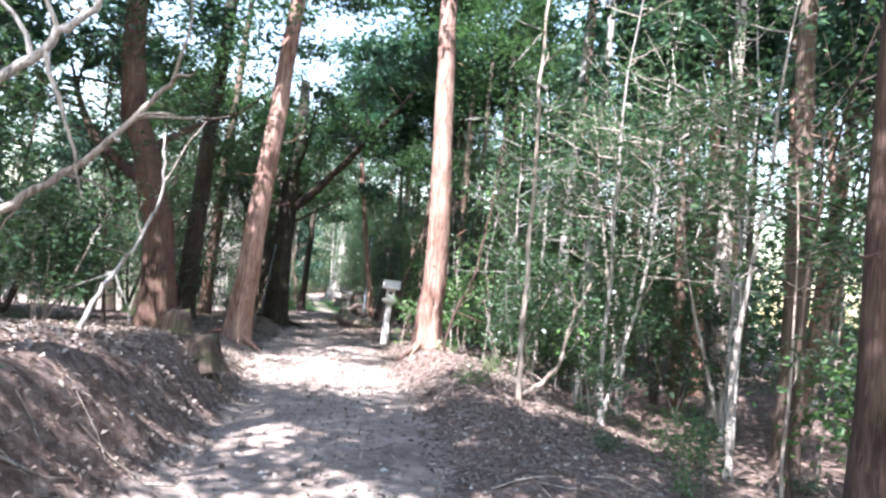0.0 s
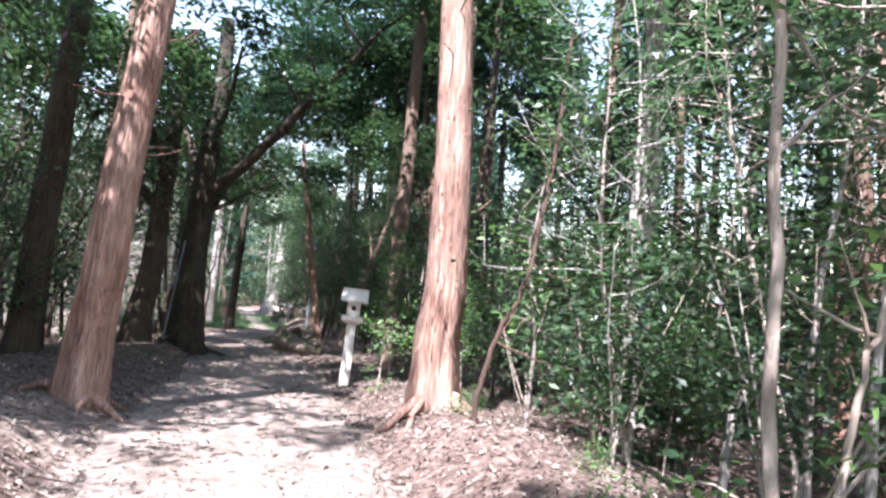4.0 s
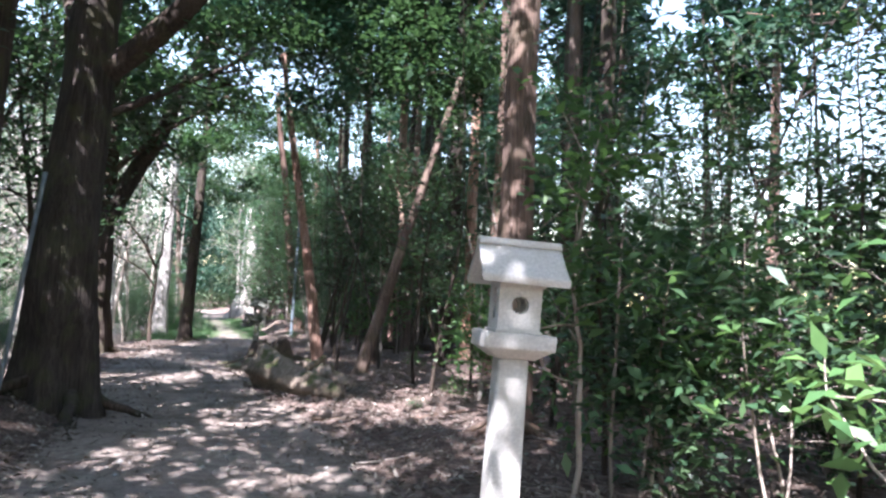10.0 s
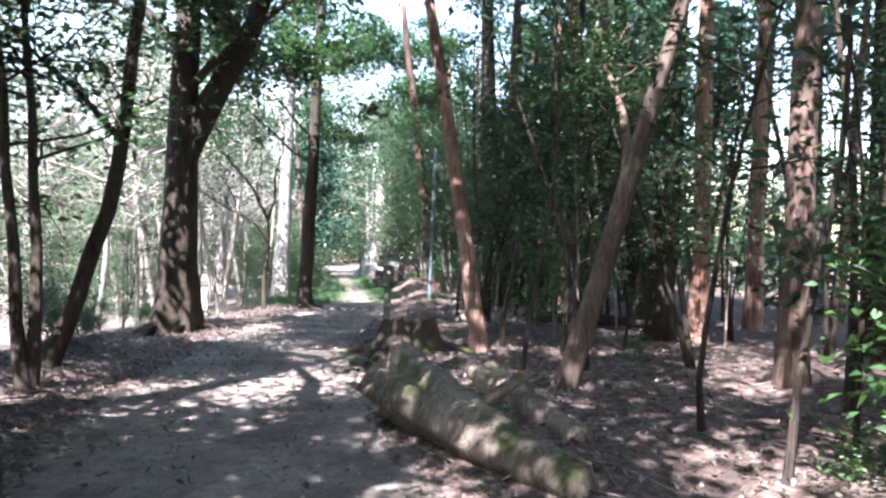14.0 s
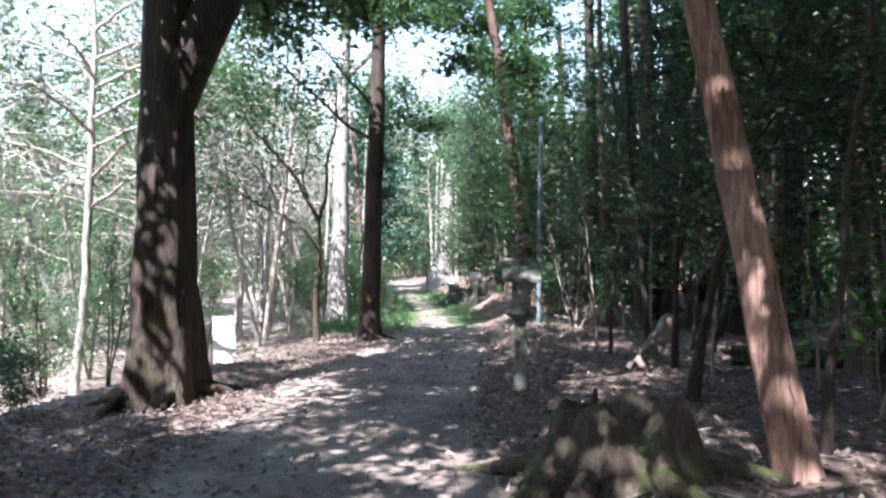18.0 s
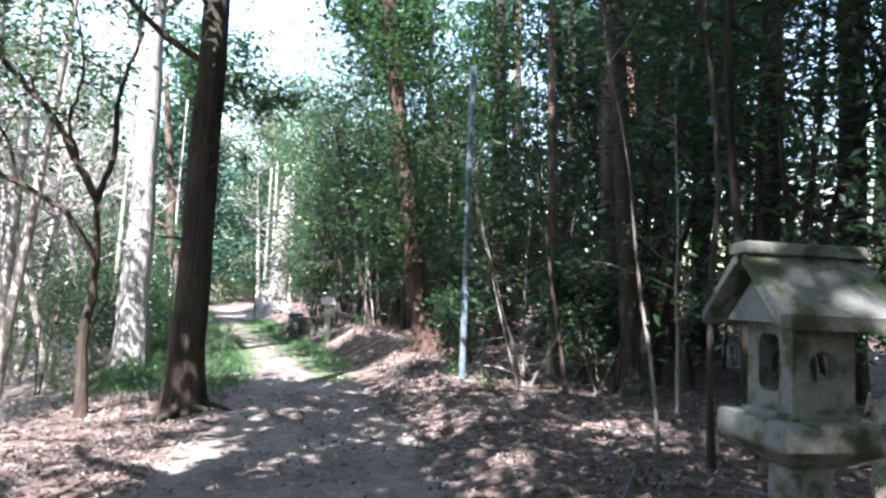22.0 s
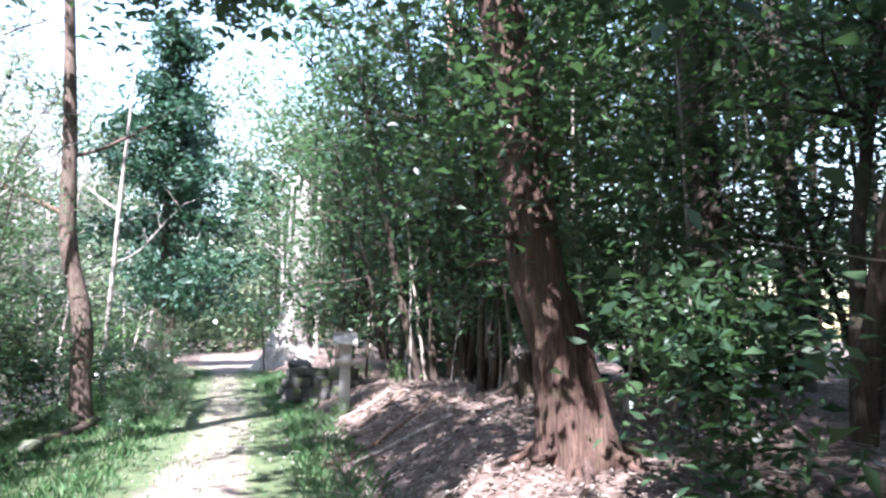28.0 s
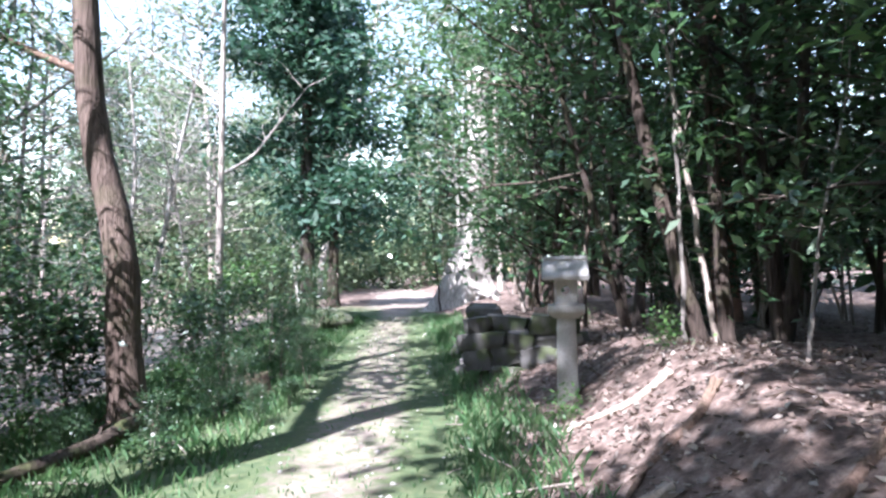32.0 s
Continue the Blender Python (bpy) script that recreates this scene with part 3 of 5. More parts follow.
# ---------------------------------------------------------------- the trees beside the path
def big_tree(name, x, y, radius, high, mat, label, lean=(0.0, 0.0), flare=1.6, limbs=(), kink=None, flute=5, seed=1, dead=0, leaf=None,
             sides=22, stem="trunk", tufts=(), roots=0, strips=0, top=True, tuft_leaf=None):
    """One trunk with a fluted foot; limbs: (height, compass turn, length, radius, rise); tufts: leaf masses (dx, dy,
    dz, rx, ry, rz, clumps), the high ones mostly added out of view to block the sun.
    """
    rnd = np.random.RandomState(seed)
    z = ground_z(x, y)
    base = thing(name, label, "tree")
    base.location = (x, y, z)
    zs = np.r_[-0.35, -0.05, 0.1, 0.25, 0.5, 0.9, np.linspace(1.4, high, 12)]
    wob = np.cumsum(rnd.normal(0, 0.02 * radius / 0.25, (len(zs), 2)), 0) * (zs > 0.9)[:, None]
    line = np.stack([lean[0] * zs + wob[:, 0], lean[1] * zs + wob[:, 1], zs], 1)
    if kink:
        for hz, dx, dy in kink:
            line[:, :2] += smooth(hz - 0.7, hz + 0.7, zs)[:, None] * np.array([dx, dy])
    rad = radius * np.interp(zs, [0, high], [1.0, 0.45])
    part(stem, Geo().add(*tube(line, rad, sides, 0.03, seed, flute, flare)).mesh("trunk", mat), base)

    def on_trunk(hz):
        return np.array([np.interp(hz, zs, line[:, i]) for i in range(3)])

    for k in range(roots):
        a = 6.283 * (k + rnd.uniform(-0.3, 0.3)) / roots
        way = np.array([math.cos(a), math.sin(a)])
        ln, rr = radius * rnd.uniform(2.2, 3.4), radius * rnd.uniform(0.14, 0.24)
        run = np.linspace(0.3 * radius, ln, 9)
        swing = np.cumsum(rnd.normal(0, 0.04 * radius / 0.2, 9))
        px, py = way[0] * run - way[1] * swing, way[1] * run + way[0] * swing
        pz = np.array([ground_z(x + u, y + v) - z for u, v in zip(px, py)]) + np.linspace(0.9 * radius, -1.1 * rr, 9) * np.linspace(1, 0.9, 9) ** 2
        part("root", Geo().add(*tube(np.stack([px, py, pz], 1), rr * np.linspace(1.3, 0.5, 9), 8, 0.06, seed + k)).mesh("root", mat), base)
    if strips:
        slivers = Geo()
        for _ in range(strips):
            hz, a, ln, w = rnd.uniform(0.1, min(high, 5.0)), rnd.uniform(0, 6.3), rnd.uniform(0.15, 0.5), rnd.uniform(0.006, 0.016)
            way, acr = np.array([math.cos(a), math.sin(a), 0]), np.array([-math.sin(a), math.cos(a), 0])
            r0, r1 = (np.interp(h, zs, rad) * (1 + (flare - 1) * math.exp(-(h + 0.35) / (2.2 * rad[0]))) for h in (hz, hz + ln))
            lift = rnd.uniform(0.008, 0.04)
            p0, p1 = on_trunk(hz) + way * (r0 + lift), on_trunk(hz + ln) + way * (r1 - 0.004)
            pm = 0.5 * (p0 + p1) - way * 0.3 * lift + acr * rnd.normal(0, 0.01)
            slivers.add([p0 - acr * w * 0.6, p0 + acr * w * 0.6, pm + acr * w, p1 + acr * w * 0.5, p1 - acr * w * 0.5, pm - acr * w], [(0, 1, 2, 5), (5, 2, 3, 4)])
        tagged(part("loose_bark", slivers.mesh("loose_bark", mat), base, "shredded loose bark"), kind="stuff")
    ends = []
    for hz, turn, length, r, rise in limbs:
        a = radians(turn)
        bl = bent(rnd, on_trunk(hz), (math.sin(a), math.cos(a), rise), length, 9, 0.16, 0.02)
        part("limb", Geo().add(*tube(bl, r * np.linspace(1, 0.35, len(bl)), 10, 0.04, seed)).mesh("limb", mat), base)
        ends += list(bl[4:])
        for _ in range(6):
            q = bl[rnd.randint(3, len(bl))]
            tw = bent(rnd, q, rnd.normal(0, 1, 3) + (0, 0, 0.4), length * 0.35, 5, 0.3, 0.03)
            part("branch", Geo().add(*tube(tw, r * 0.3 * np.linspace(1, 0.3, len(tw)), 5)).mesh("branch", mat), base)
            ends += list(tw[2:])
    for _ in range(dead):
        a = rnd.uniform(0, 6.3)
        tw = bent(rnd, on_trunk(rnd.uniform(1.5, high * 0.6)), (math.cos(a), math.sin(a), 0.1), rnd.uniform(0.3, 1.1), 4, 0.3)
        part("dead_branch", Geo().add(*tube(tw, 0.018 * np.linspace(1, 0.3, len(tw)), 4)).mesh("dead_branch", mat), base, "bare dead branch")
    if leaf and ends:
        c = clumps(rnd, ends, leaf[1], (0.34, 0.34, 0.2))
        part("crown", mesh_of("crown", *leaves(c, leaf[2], leaf[2] * 0.42, seed), leaf[0]), base)
    if top:
        tufts = list(tufts) + [(*line[-1], 1.9, 1.9, 1.6, 60)]
    if tufts:
        high_up, low_down = [], []
        for t in tufts:
            # leaf masses gather in sprays with open gaps between them
            sprays = np.array(t[:3]) + rnd.uniform(-1, 1, (max(2, t[6] // 10), 3)) * np.array(t[3:6])
            (high_up if t[2] > 6.5 else low_down).append(np.repeat(sprays, 6, axis=0) + rnd.normal(0, 1, (6 * len(sprays), 3)) * (0.42, 0.42, 0.2))
        made = []
        for masses, spread, long in ((high_up, (0.3, 0.3, 0.17), 0.23), (low_down, (0.24, 0.24, 0.13), 0.125)):
            if masses:
                made.append(leaves(clumps(rnd, np.concatenate(masses), 40, spread), long, 0.54 * long, seed, 0.75))
        verts, quads = made[0] if len(made) == 1 else (np.concatenate([m[0] for m in made]), np.concatenate([made[0][1], made[1][1] + len(made[0][0])]))
        part("shading_canopy", mesh_of("shading_canopy", verts, quads, tuft_leaf or (LEAF_CEDAR if mat is BARK_RED else LEAF_DARK)), base)
    return base


DK = (LEAF_DARK, 9, 0.15)
# most tufts above 6.5 m are unseen leaf masses, aimed to cast shade
big_tree("cedar_tree", -0.23, 14.5, 0.262, 12, BARK_RED, "straight reddish cedar with shredded bark on the bank of the path", (-0.035, 0.0), 1.32, seed=21, dead=7, roots=6, strips=260, tufts=[(-0.6, 0.6, 9.5, 2.6, 2.4, 1.1, 90), (-1.5, 4.8, 8.2, 1.0, 1.0, 0.6, 60), (-1.2, 1.8, 9.8, 1.8, 1.4, 0.7, 100)])
big_tree("cedar_tree", -4.4, 14.5, 0.25, 12, BARK_RED, "sunlit orange-brown cedar trunk leaning over the path", (0.055, 0.0), 1.45, seed=22, dead=5, roots=5, strips=160,
         tufts=[(-2.8, 3.0, 8.0, 1.6, 1.8, 1.2, 40), (-2.0, 0.6, 9.5, 1.6, 2.0, 1.0, 30)])
big_tree("cedar_tree", -7.2, 18.6, 0.27, 13, BARK_DARK, "dark cedar standing back from the path", (0.04, 0), 1.4, seed=23, dead=6, tufts=[(0, -2, 8, 3, 3, 2, 60), (0.4, -1.5, 5.9, 2.4, 1.6, 1.2, 130)])
big_tree("cedar_tree", -8.5, 23.8, 0.2, 13, BARK_BROWN, "slim brown cedar in shade", (0.03, 0), 1.4, seed=24, dead=6, tufts=[(0, -2, 8, 3, 3, 2, 40), (-2.0, 2.4, 8.0, 1.8, 1.6, 0.8, 110), (-1.4, 1.0, 8.3, 1.4, 1.2, 0.7, 100)])
big_tree("old_tree", -5.5, 12.9, 0.31, 9, BARK_UMBER, "dark crooked old tree with a heavy arm", (-0.05, 0.0), 1.4, kink=[(2.6, -0.35, 0.0), (3.9, -0.5, 0.0)],
         limbs=[(2.6, -60, 4.0, 0.14, 0.75), (3.4, 30, 2.5, 0.09, 0.8)], seed=25, leaf=DK, tufts=[(-0.5, -2, 6.5, 3, 3, 1.2, 120), (-3, 0, 5, 2, 2, 1.5, 60)])
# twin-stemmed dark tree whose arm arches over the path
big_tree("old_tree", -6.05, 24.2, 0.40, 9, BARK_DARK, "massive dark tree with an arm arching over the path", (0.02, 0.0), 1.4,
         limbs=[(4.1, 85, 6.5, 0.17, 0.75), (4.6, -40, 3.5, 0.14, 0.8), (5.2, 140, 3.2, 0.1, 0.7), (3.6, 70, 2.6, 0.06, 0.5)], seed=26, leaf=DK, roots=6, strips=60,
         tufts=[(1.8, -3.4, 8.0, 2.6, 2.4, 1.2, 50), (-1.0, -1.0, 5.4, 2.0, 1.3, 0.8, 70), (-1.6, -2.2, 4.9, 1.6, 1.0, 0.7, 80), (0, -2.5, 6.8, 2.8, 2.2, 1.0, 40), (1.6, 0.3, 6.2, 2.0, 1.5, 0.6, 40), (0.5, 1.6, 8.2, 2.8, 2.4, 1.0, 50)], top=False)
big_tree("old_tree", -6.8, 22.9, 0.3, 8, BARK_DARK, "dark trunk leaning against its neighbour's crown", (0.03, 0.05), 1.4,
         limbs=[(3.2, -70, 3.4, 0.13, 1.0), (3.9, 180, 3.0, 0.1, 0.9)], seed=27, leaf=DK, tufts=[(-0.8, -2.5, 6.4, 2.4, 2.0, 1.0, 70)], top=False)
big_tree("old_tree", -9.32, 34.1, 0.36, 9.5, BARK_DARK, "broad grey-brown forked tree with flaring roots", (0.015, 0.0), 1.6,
         limbs=[(3.4, 75, 6.0, 0.29, 3.2), (4.6, 100, 4.0, 0.1, 0.9), (5.5, -80, 3.5, 0.12, 0.9)], seed=28, leaf=DK, sides=26, roots=7, strips=60,
         tufts=[(1.8, -3.2, 7.6, 2.6, 2.6, 1.1, 150), (0.2, -1.4, 6.6, 2.4, 2.0, 0.8, 90), (0.2, 2.6, 7.4, 1.8, 1.8, 0.8, 120)])
big_tree("cedar_tree", -8.74, 41.35, 0.215, 13, BARK_DARK, "dark straight trunk with flared foot at the path's edge", (0.012, 0.0), 1.75, seed=29, dead=5, roots=6, strips=60,
         limbs=[(4.5, -115, 2.8, 0.05, 0.35), (5.2, -150, 2.2, 0.04, 0.4)],
         tufts=[(-2.2, -1.3, 5.3, 1.7, 1.0, 0.8, 170), (0.4, -1.9, 6.9, 2.2, 1.6, 0.9, 120), (-0.6, 1.2, 8.5, 1.6, 1.6, 0.8, 40)])
big_tree("grey_tree", -11.45, 47.7, 0.31, 12, BARK_PALE, "smooth pale grey trunk in sunlight", (0.03, 0.0), 1.4, limbs=[(6.5, -50, 4, 0.12, 0.9), (8, 60, 3.5, 0.1, 0.9)], seed=30, leaf=DK, tufts=[(1.2, -2.4, 9.5, 2.6, 2.2, 1.0, 50), (2.3, -4.4, 10.0, 1.5, 1.3, 0.7, 34)])
big_tree("red_tree", -3.25, 31.5, 0.135, 7.5, BARK_RED, "slender reddish trunk leaning over the litter", (-0.19, 0.03), 1.25, seed=32, dead=3, strips=80, tufts=[(-4.2, -2.3, 8.0, 1.6, 1.5, 0.7, 100), (-2.0, -1.9, 9.0, 2.0, 1.8, 0.8, 130)])
big_tree("cedar_tree", -0.68, 22.7, 0.215, 12, BARK_BROWN, "brown cedar with ridged bark behind the lantern", (0.02, 0.0), 1.3, seed=33, dead=6, roots=5, strips=220, tufts=[(0.2, -0.8, 9.2, 3.0, 2.8, 1.1, 110), (-4.6, -0.2, 12.0, 2.4, 2.2, 0.9, 120), (-2.0, -2.1, 11.6, 1.8, 1.5, 0.8, 80)])
big_tree("leaning_tree", -2.3, 28.7, 0.13, 6.5, BARK_BROWN, "stout brown trunk leaning aslant with a broken fork", (0.3, 0.1), 1.3, limbs=[(2.2, 10, 2.6, 0.08, 1.4)], seed=34, tufts=[(1.6, 1.7, 7.2, 1.6, 1.2, 0.7, 110)])
big_tree("curved_tree", -8.45, 29.0, 0.105, 7.0, BARK_DARK, "thin dark curved trunk", (0.36, 0.0), 1.3, kink=[(2.6, -0.25, 0), (3.6, -0.3, 0), (4.8, -0.4, 0)], flute=0, seed=35, sides=12,
         limbs=[(2.8, -70, 3.0, 0.05, 0.5)], leaf=(LEAF_DARK, 6, 0.12))
big_tree("cedar_tree", -5.06, 46.6, 0.225, 11, BARK_UMBER, "twisted dark cedar on a knot of roots", (-0.13, 0.0), 1.9, seed=36, dead=8, roots=11, strips=260, kink=[(1.0, -0.06, 0.0), (2.2, 0.08, 0.0)], top=False,
         tufts=[(-0.45, -0.6, 2.4, 0.45, 0.4, 0.6, 40), (-0.5, -0.7, 4.0, 0.9, 0.5, 0.9, 60), (1.0, 0.3, 2.6, 0.9, 0.6, 1.2, 40), (0.4, -0.4, 6.3, 1.5, 1.2, 1.3, 110), (-0.2, -1.0, 6.0, 1.4, 1.0, 0.9, 80)])
big_tree("bent_tree", -11.55, 52.4, 0.17, 8, BARK_BROWN, "brown trunk with a bend at breast height", (-0.10, 0.02), 1.4, kink=[(2.3, -0.28, 0), (4.0, 0.08, 0)], flute=0, seed=37, sides=14,
         limbs=[(3.4, -90, 2.6, 0.05, 0.4), (4.4, 60, 2.0, 0.04, 0.6)], roots=4, tufts=[(0.8, -1.6, 7.6, 2.0, 1.6, 0.7, 80)])
# trunk made up for an unclear white column; its sunlight is in the bark
big_tree("grey_tree", -11.0, 67.0, 0.5, 7, BARK_PALE, "broad pale trunk standing in for a sun-blown shape at the wood's end", (0.02, 0.0), 2.3, seed=38, top=False, dead=6, roots=5)
# these thin trunks take the pale bark for the full sun on them
for x, y, r, lx in [(-12.6, 44.6, 0.1, 0.12), (-13.4, 46.2, 0.13, 0.05), (-14.2, 43.8, 0.1, -0.06), (-12.9, 50.5, 0.07, 0.04), (-15.5, 49.0, 0.14, 0.0), (-11.6, 71.5, 0.13, 0.0), (-12.2, 73.0, 0.12, 0.02), (-10.6, 72.0, 0.12, -0.02), (-13.1, 56.5, 0.06, 0.03)]:
    big_tree("pale_tree", x, y, r, 8.5, BARK_PALE, "thin trunk with strong sunlight put into its pale bark", (lx, 0.0), 1.3, flute=0, seed=int(100 * r + 10 * abs(y)), sides=10, top=False,
             limbs=[(3.0, 60, 2.0, 0.03, 0.7), (4.2, -90, 2.2, 0.03, 0.6)])
# the next three trees are added out of the walker's view to shade the start
big_tree("cedar_tree", 3.2, -2.0, 0.24, 12, BARK_RED, "reddish cedar added unseen behind the start to shade the path", (0, 0), 1.4, seed=39, tufts=[(-1.6, 2.4, 8.5, 2.6, 2.4, 1.2, 250), (0.5, 0.5, 8.5, 3.0, 3.0, 1.0, 110), (-1.2, 6.6, 9, 3.0, 1.6, 1.0, 70)])
big_tree("cedar_tree", -4.6, 0.2, 0.24, 12, BARK_BROWN, "brown cedar added unseen on the bank to shade the start", (0, 0), 1.4, seed=40, tufts=[(1.5, -0.5, 8, 3.2, 3.0, 1.2, 150), (0.5, 1.2, 8.5, 2.6, 2.0, 1.0, 120), (3.6, 0.4, 9.0, 2.2, 2.2, 1.0, 150)])
big_tree("cedar_tree", -7.2, 6.4, 0.24, 12, BARK_BROWN, "brown cedar added unseen above the bank for shade", (0.02, 0), 1.4, seed=41, tufts=[(0.9, 4.7, 9.2, 2.4, 2.2, 1.0, 90), (0.0, 2.6, 8.0, 1.3, 1.3, 0.7, 90), (1.0, 7.0, 8.5, 2.0, 2.0, 0.9, 60)])
big_tree("cedar_tree", 3.45, 5.3, 0.17, 12, BARK_UMBER, "dark reddish cedar close to the start of the path", (0.02, 0), 1.4, seed=42, dead=5, strips=120, roots=4)
# extra unseen leaf masses, set along the sun's way to shade the ground
SHADE_CROWNS = {(-3.3, 48.2): [(-3.4, 2.4, 10.5, 2.2, 1.8, 0.9, 200), (-3.2, 1.4, 8.0, 2.0, 1.4, 0.8, 130)], (2.8, 16.3): [(1.5, -2.0, 10.0, 3.0, 2.5, 1.0, 130)], (5.8, 13.8): [(-1.4, 0.8, 10.5, 2.2, 2.5, 1.0, 120)],
          (0.5, 29.5): [(-1.2, -2.4, 12.5, 3.2, 3.2, 1.0, 120)], (1.1, 26.4): [(-1.4, -2.6, 12.5, 3.0, 3.0, 1.0, 30)], (-0.9, 36.0): [(-1.6, -2.0, 12.4, 2.4, 3.0, 1.0, 220), (-3.9, -0.9, 9.5, 2.2, 2.0, 0.8, 170), (-1.0, 0.6, 9.5, 1.8, 2.0, 0.8, 110)],
          (-2.8, 41.3): [(-1.5, -4.5, 12.2, 3.0, 3.0, 1.0, 240)], (0.6, 33.4): [(-3.2, -1.0, 12.5, 3.2, 3.0, 1.0, 260)], (-1.1, 38.5): [(-2.6, -0.5, 12.5, 3.0, 3.0, 1.0, 240)],
          (2.5, 31.0): [(-1.0, -1.0, 12.5, 3.2, 3.2, 1.0, 200)], (3.0, 37.0): [(-1.5, -1.0, 12.5, 3.2, 3.2, 1.0, 200)], (-0.1, 40.6): [(-1.0, -1.0, 12.5, 3.0, 3.0, 1.0, 160)]}
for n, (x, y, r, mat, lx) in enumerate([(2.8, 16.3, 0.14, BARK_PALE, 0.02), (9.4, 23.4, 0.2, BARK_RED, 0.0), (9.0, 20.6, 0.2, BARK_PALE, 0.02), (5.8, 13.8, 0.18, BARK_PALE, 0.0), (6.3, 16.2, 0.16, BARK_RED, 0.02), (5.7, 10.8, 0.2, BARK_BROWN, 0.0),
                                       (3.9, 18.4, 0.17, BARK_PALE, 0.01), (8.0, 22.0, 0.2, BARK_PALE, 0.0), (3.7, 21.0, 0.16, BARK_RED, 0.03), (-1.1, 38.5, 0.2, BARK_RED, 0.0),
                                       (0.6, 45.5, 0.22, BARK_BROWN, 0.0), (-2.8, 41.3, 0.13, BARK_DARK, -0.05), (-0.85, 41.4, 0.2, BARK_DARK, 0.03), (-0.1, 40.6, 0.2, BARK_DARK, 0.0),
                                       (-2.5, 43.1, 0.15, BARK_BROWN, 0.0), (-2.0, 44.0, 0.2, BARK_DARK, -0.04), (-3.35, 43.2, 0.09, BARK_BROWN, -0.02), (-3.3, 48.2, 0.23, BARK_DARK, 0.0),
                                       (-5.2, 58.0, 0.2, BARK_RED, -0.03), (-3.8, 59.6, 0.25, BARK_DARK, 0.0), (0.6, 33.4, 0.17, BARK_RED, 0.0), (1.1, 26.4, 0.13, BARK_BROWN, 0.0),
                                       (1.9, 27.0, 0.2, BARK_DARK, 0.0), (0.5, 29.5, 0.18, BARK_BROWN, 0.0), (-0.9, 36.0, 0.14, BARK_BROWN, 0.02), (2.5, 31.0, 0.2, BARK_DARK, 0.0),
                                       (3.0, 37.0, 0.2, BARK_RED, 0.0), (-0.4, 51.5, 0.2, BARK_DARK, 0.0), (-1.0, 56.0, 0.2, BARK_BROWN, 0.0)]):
    # bark tone carries light here: pale for sunlit trunks, dark for deep shade
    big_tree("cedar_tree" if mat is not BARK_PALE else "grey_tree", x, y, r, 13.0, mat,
             {BARK_RED: "reddish-brown cedar trunk among the undergrowth", BARK_PALE: "trunk among the undergrowth with sunlight put into its pale bark",
              BARK_DARK: "straight trunk with deep shade put into its dark bark", BARK_BROWN: "brown straight trunk in half shade"}[mat], (lx, 0.0), 1.35, seed=60 + n, dead=6, sides=14,
             strips=50 if n % 2 else 0, tufts=SHADE_CROWNS.get((x, y), ()))


# ---------------------------------------------------------------- slim stems, living and dead, near the start
def stem_tree(name, points, radius, mat, label, twigs=4, seed=0, leaf=None, taper=0.4):
    """A slim crooked stem along a few places in the world, with side twigs."""
    rnd = np.random.RandomState(seed)
    pts = np.array(points, float)
    base = thing(name, label, "sapling")
    base.location = pts[0]
    k = np.linspace(0, len(pts) - 1, 5 * len(pts))
    line = np.stack([np.interp(k, range(len(pts)), pts[:, i]) for i in range(3)], 1) - pts[0]
    line[1:-1] = 0.25 * line[:-2] + 0.5 * line[1:-1] + 0.25 * line[2:] + rnd.normal(0, 0.012, (len(line) - 2, 3))
    part("stem", Geo().add(*tube(line, radius * np.linspace(1, taper, len(line)), 9, 0.06, seed, 0, 1.3)).mesh("stem", mat), base)
    where = []
    for _ in range(twigs):
        q = line[rnd.randint(len(line) // 3, len(line))]
        tw = bent(rnd, q, rnd.normal(0, 1, 3) + (0, 0, 0.6), rnd.uniform(0.35, 1.0), 6, 0.35)
        part("branch", Geo().add(*tube(tw, radius * 0.4 * np.linspace(1, 0.3, len(tw)), 5)).mesh("branch", mat), base)
        where += list(tw[2:])
    if leaf:
        c = clumps(rnd, where, leaf[1], (0.16, 0.16, 0.09))
        part("crown", mesh_of("crown", *leaves(c, leaf[2], leaf[2] * 0.42, seed), leaf[0]), base)
    return base


stem_tree("dead_sapling", [(-4.5, 8.3, 0.7), (-4.3, 8.4, 1.3), (-4.02, 8.6, 1.9), (-3.79, 8.65, 2.6), (-3.9, 8.7, 3.4)], 0.035, BARK_PALE, "curved pale dead sapling on the bank", 5, 201)
stem_tree("leaning_branch", [(-4.6, 5.3, 0.9), (-3.94, 5.77, 1.98), (-3.49, 6.01, 2.42), (-2.96, 6.16, 3.1), (-2.69, 6.19, 3.46)], 0.05, TWIG, "long grey dead branch leaning out from the bank", 7, 202)
stem_tree("leaning_branch", [(-4.1, 3.6, 0.95), (-3.3, 3.9, 2.2), (-2.83, 3.98, 2.66), (-2.55, 4.07, 3.01), (-2.3, 4.1, 3.3)], 0.05, BARK_PALE, "sunlit white dead branch leaning over the bank", 5, 203)
stem_tree("broken_sapling", [(2.76, 13.2, -0.3), (2.85, 13.2, 0.6), (3.1, 13.3, 1.3), (3.6, 13.4, 1.75)], 0.05, BARK_PALE, "pale broken sapling with a snapped top", 1, 204, None, 0.8)
stem_tree("crooked_sapling", [(1.1, 9.95, 0.1), (1.5, 10.0, 0.35), (1.85, 10.1, 0.7), (1.95, 10.1, 1.3), (2.25, 10.2, 2.0)], 0.04, TWIG, "crooked sapling bowed along the slope", 6, 205, (LEAF_FRESH, 7, 0.12))
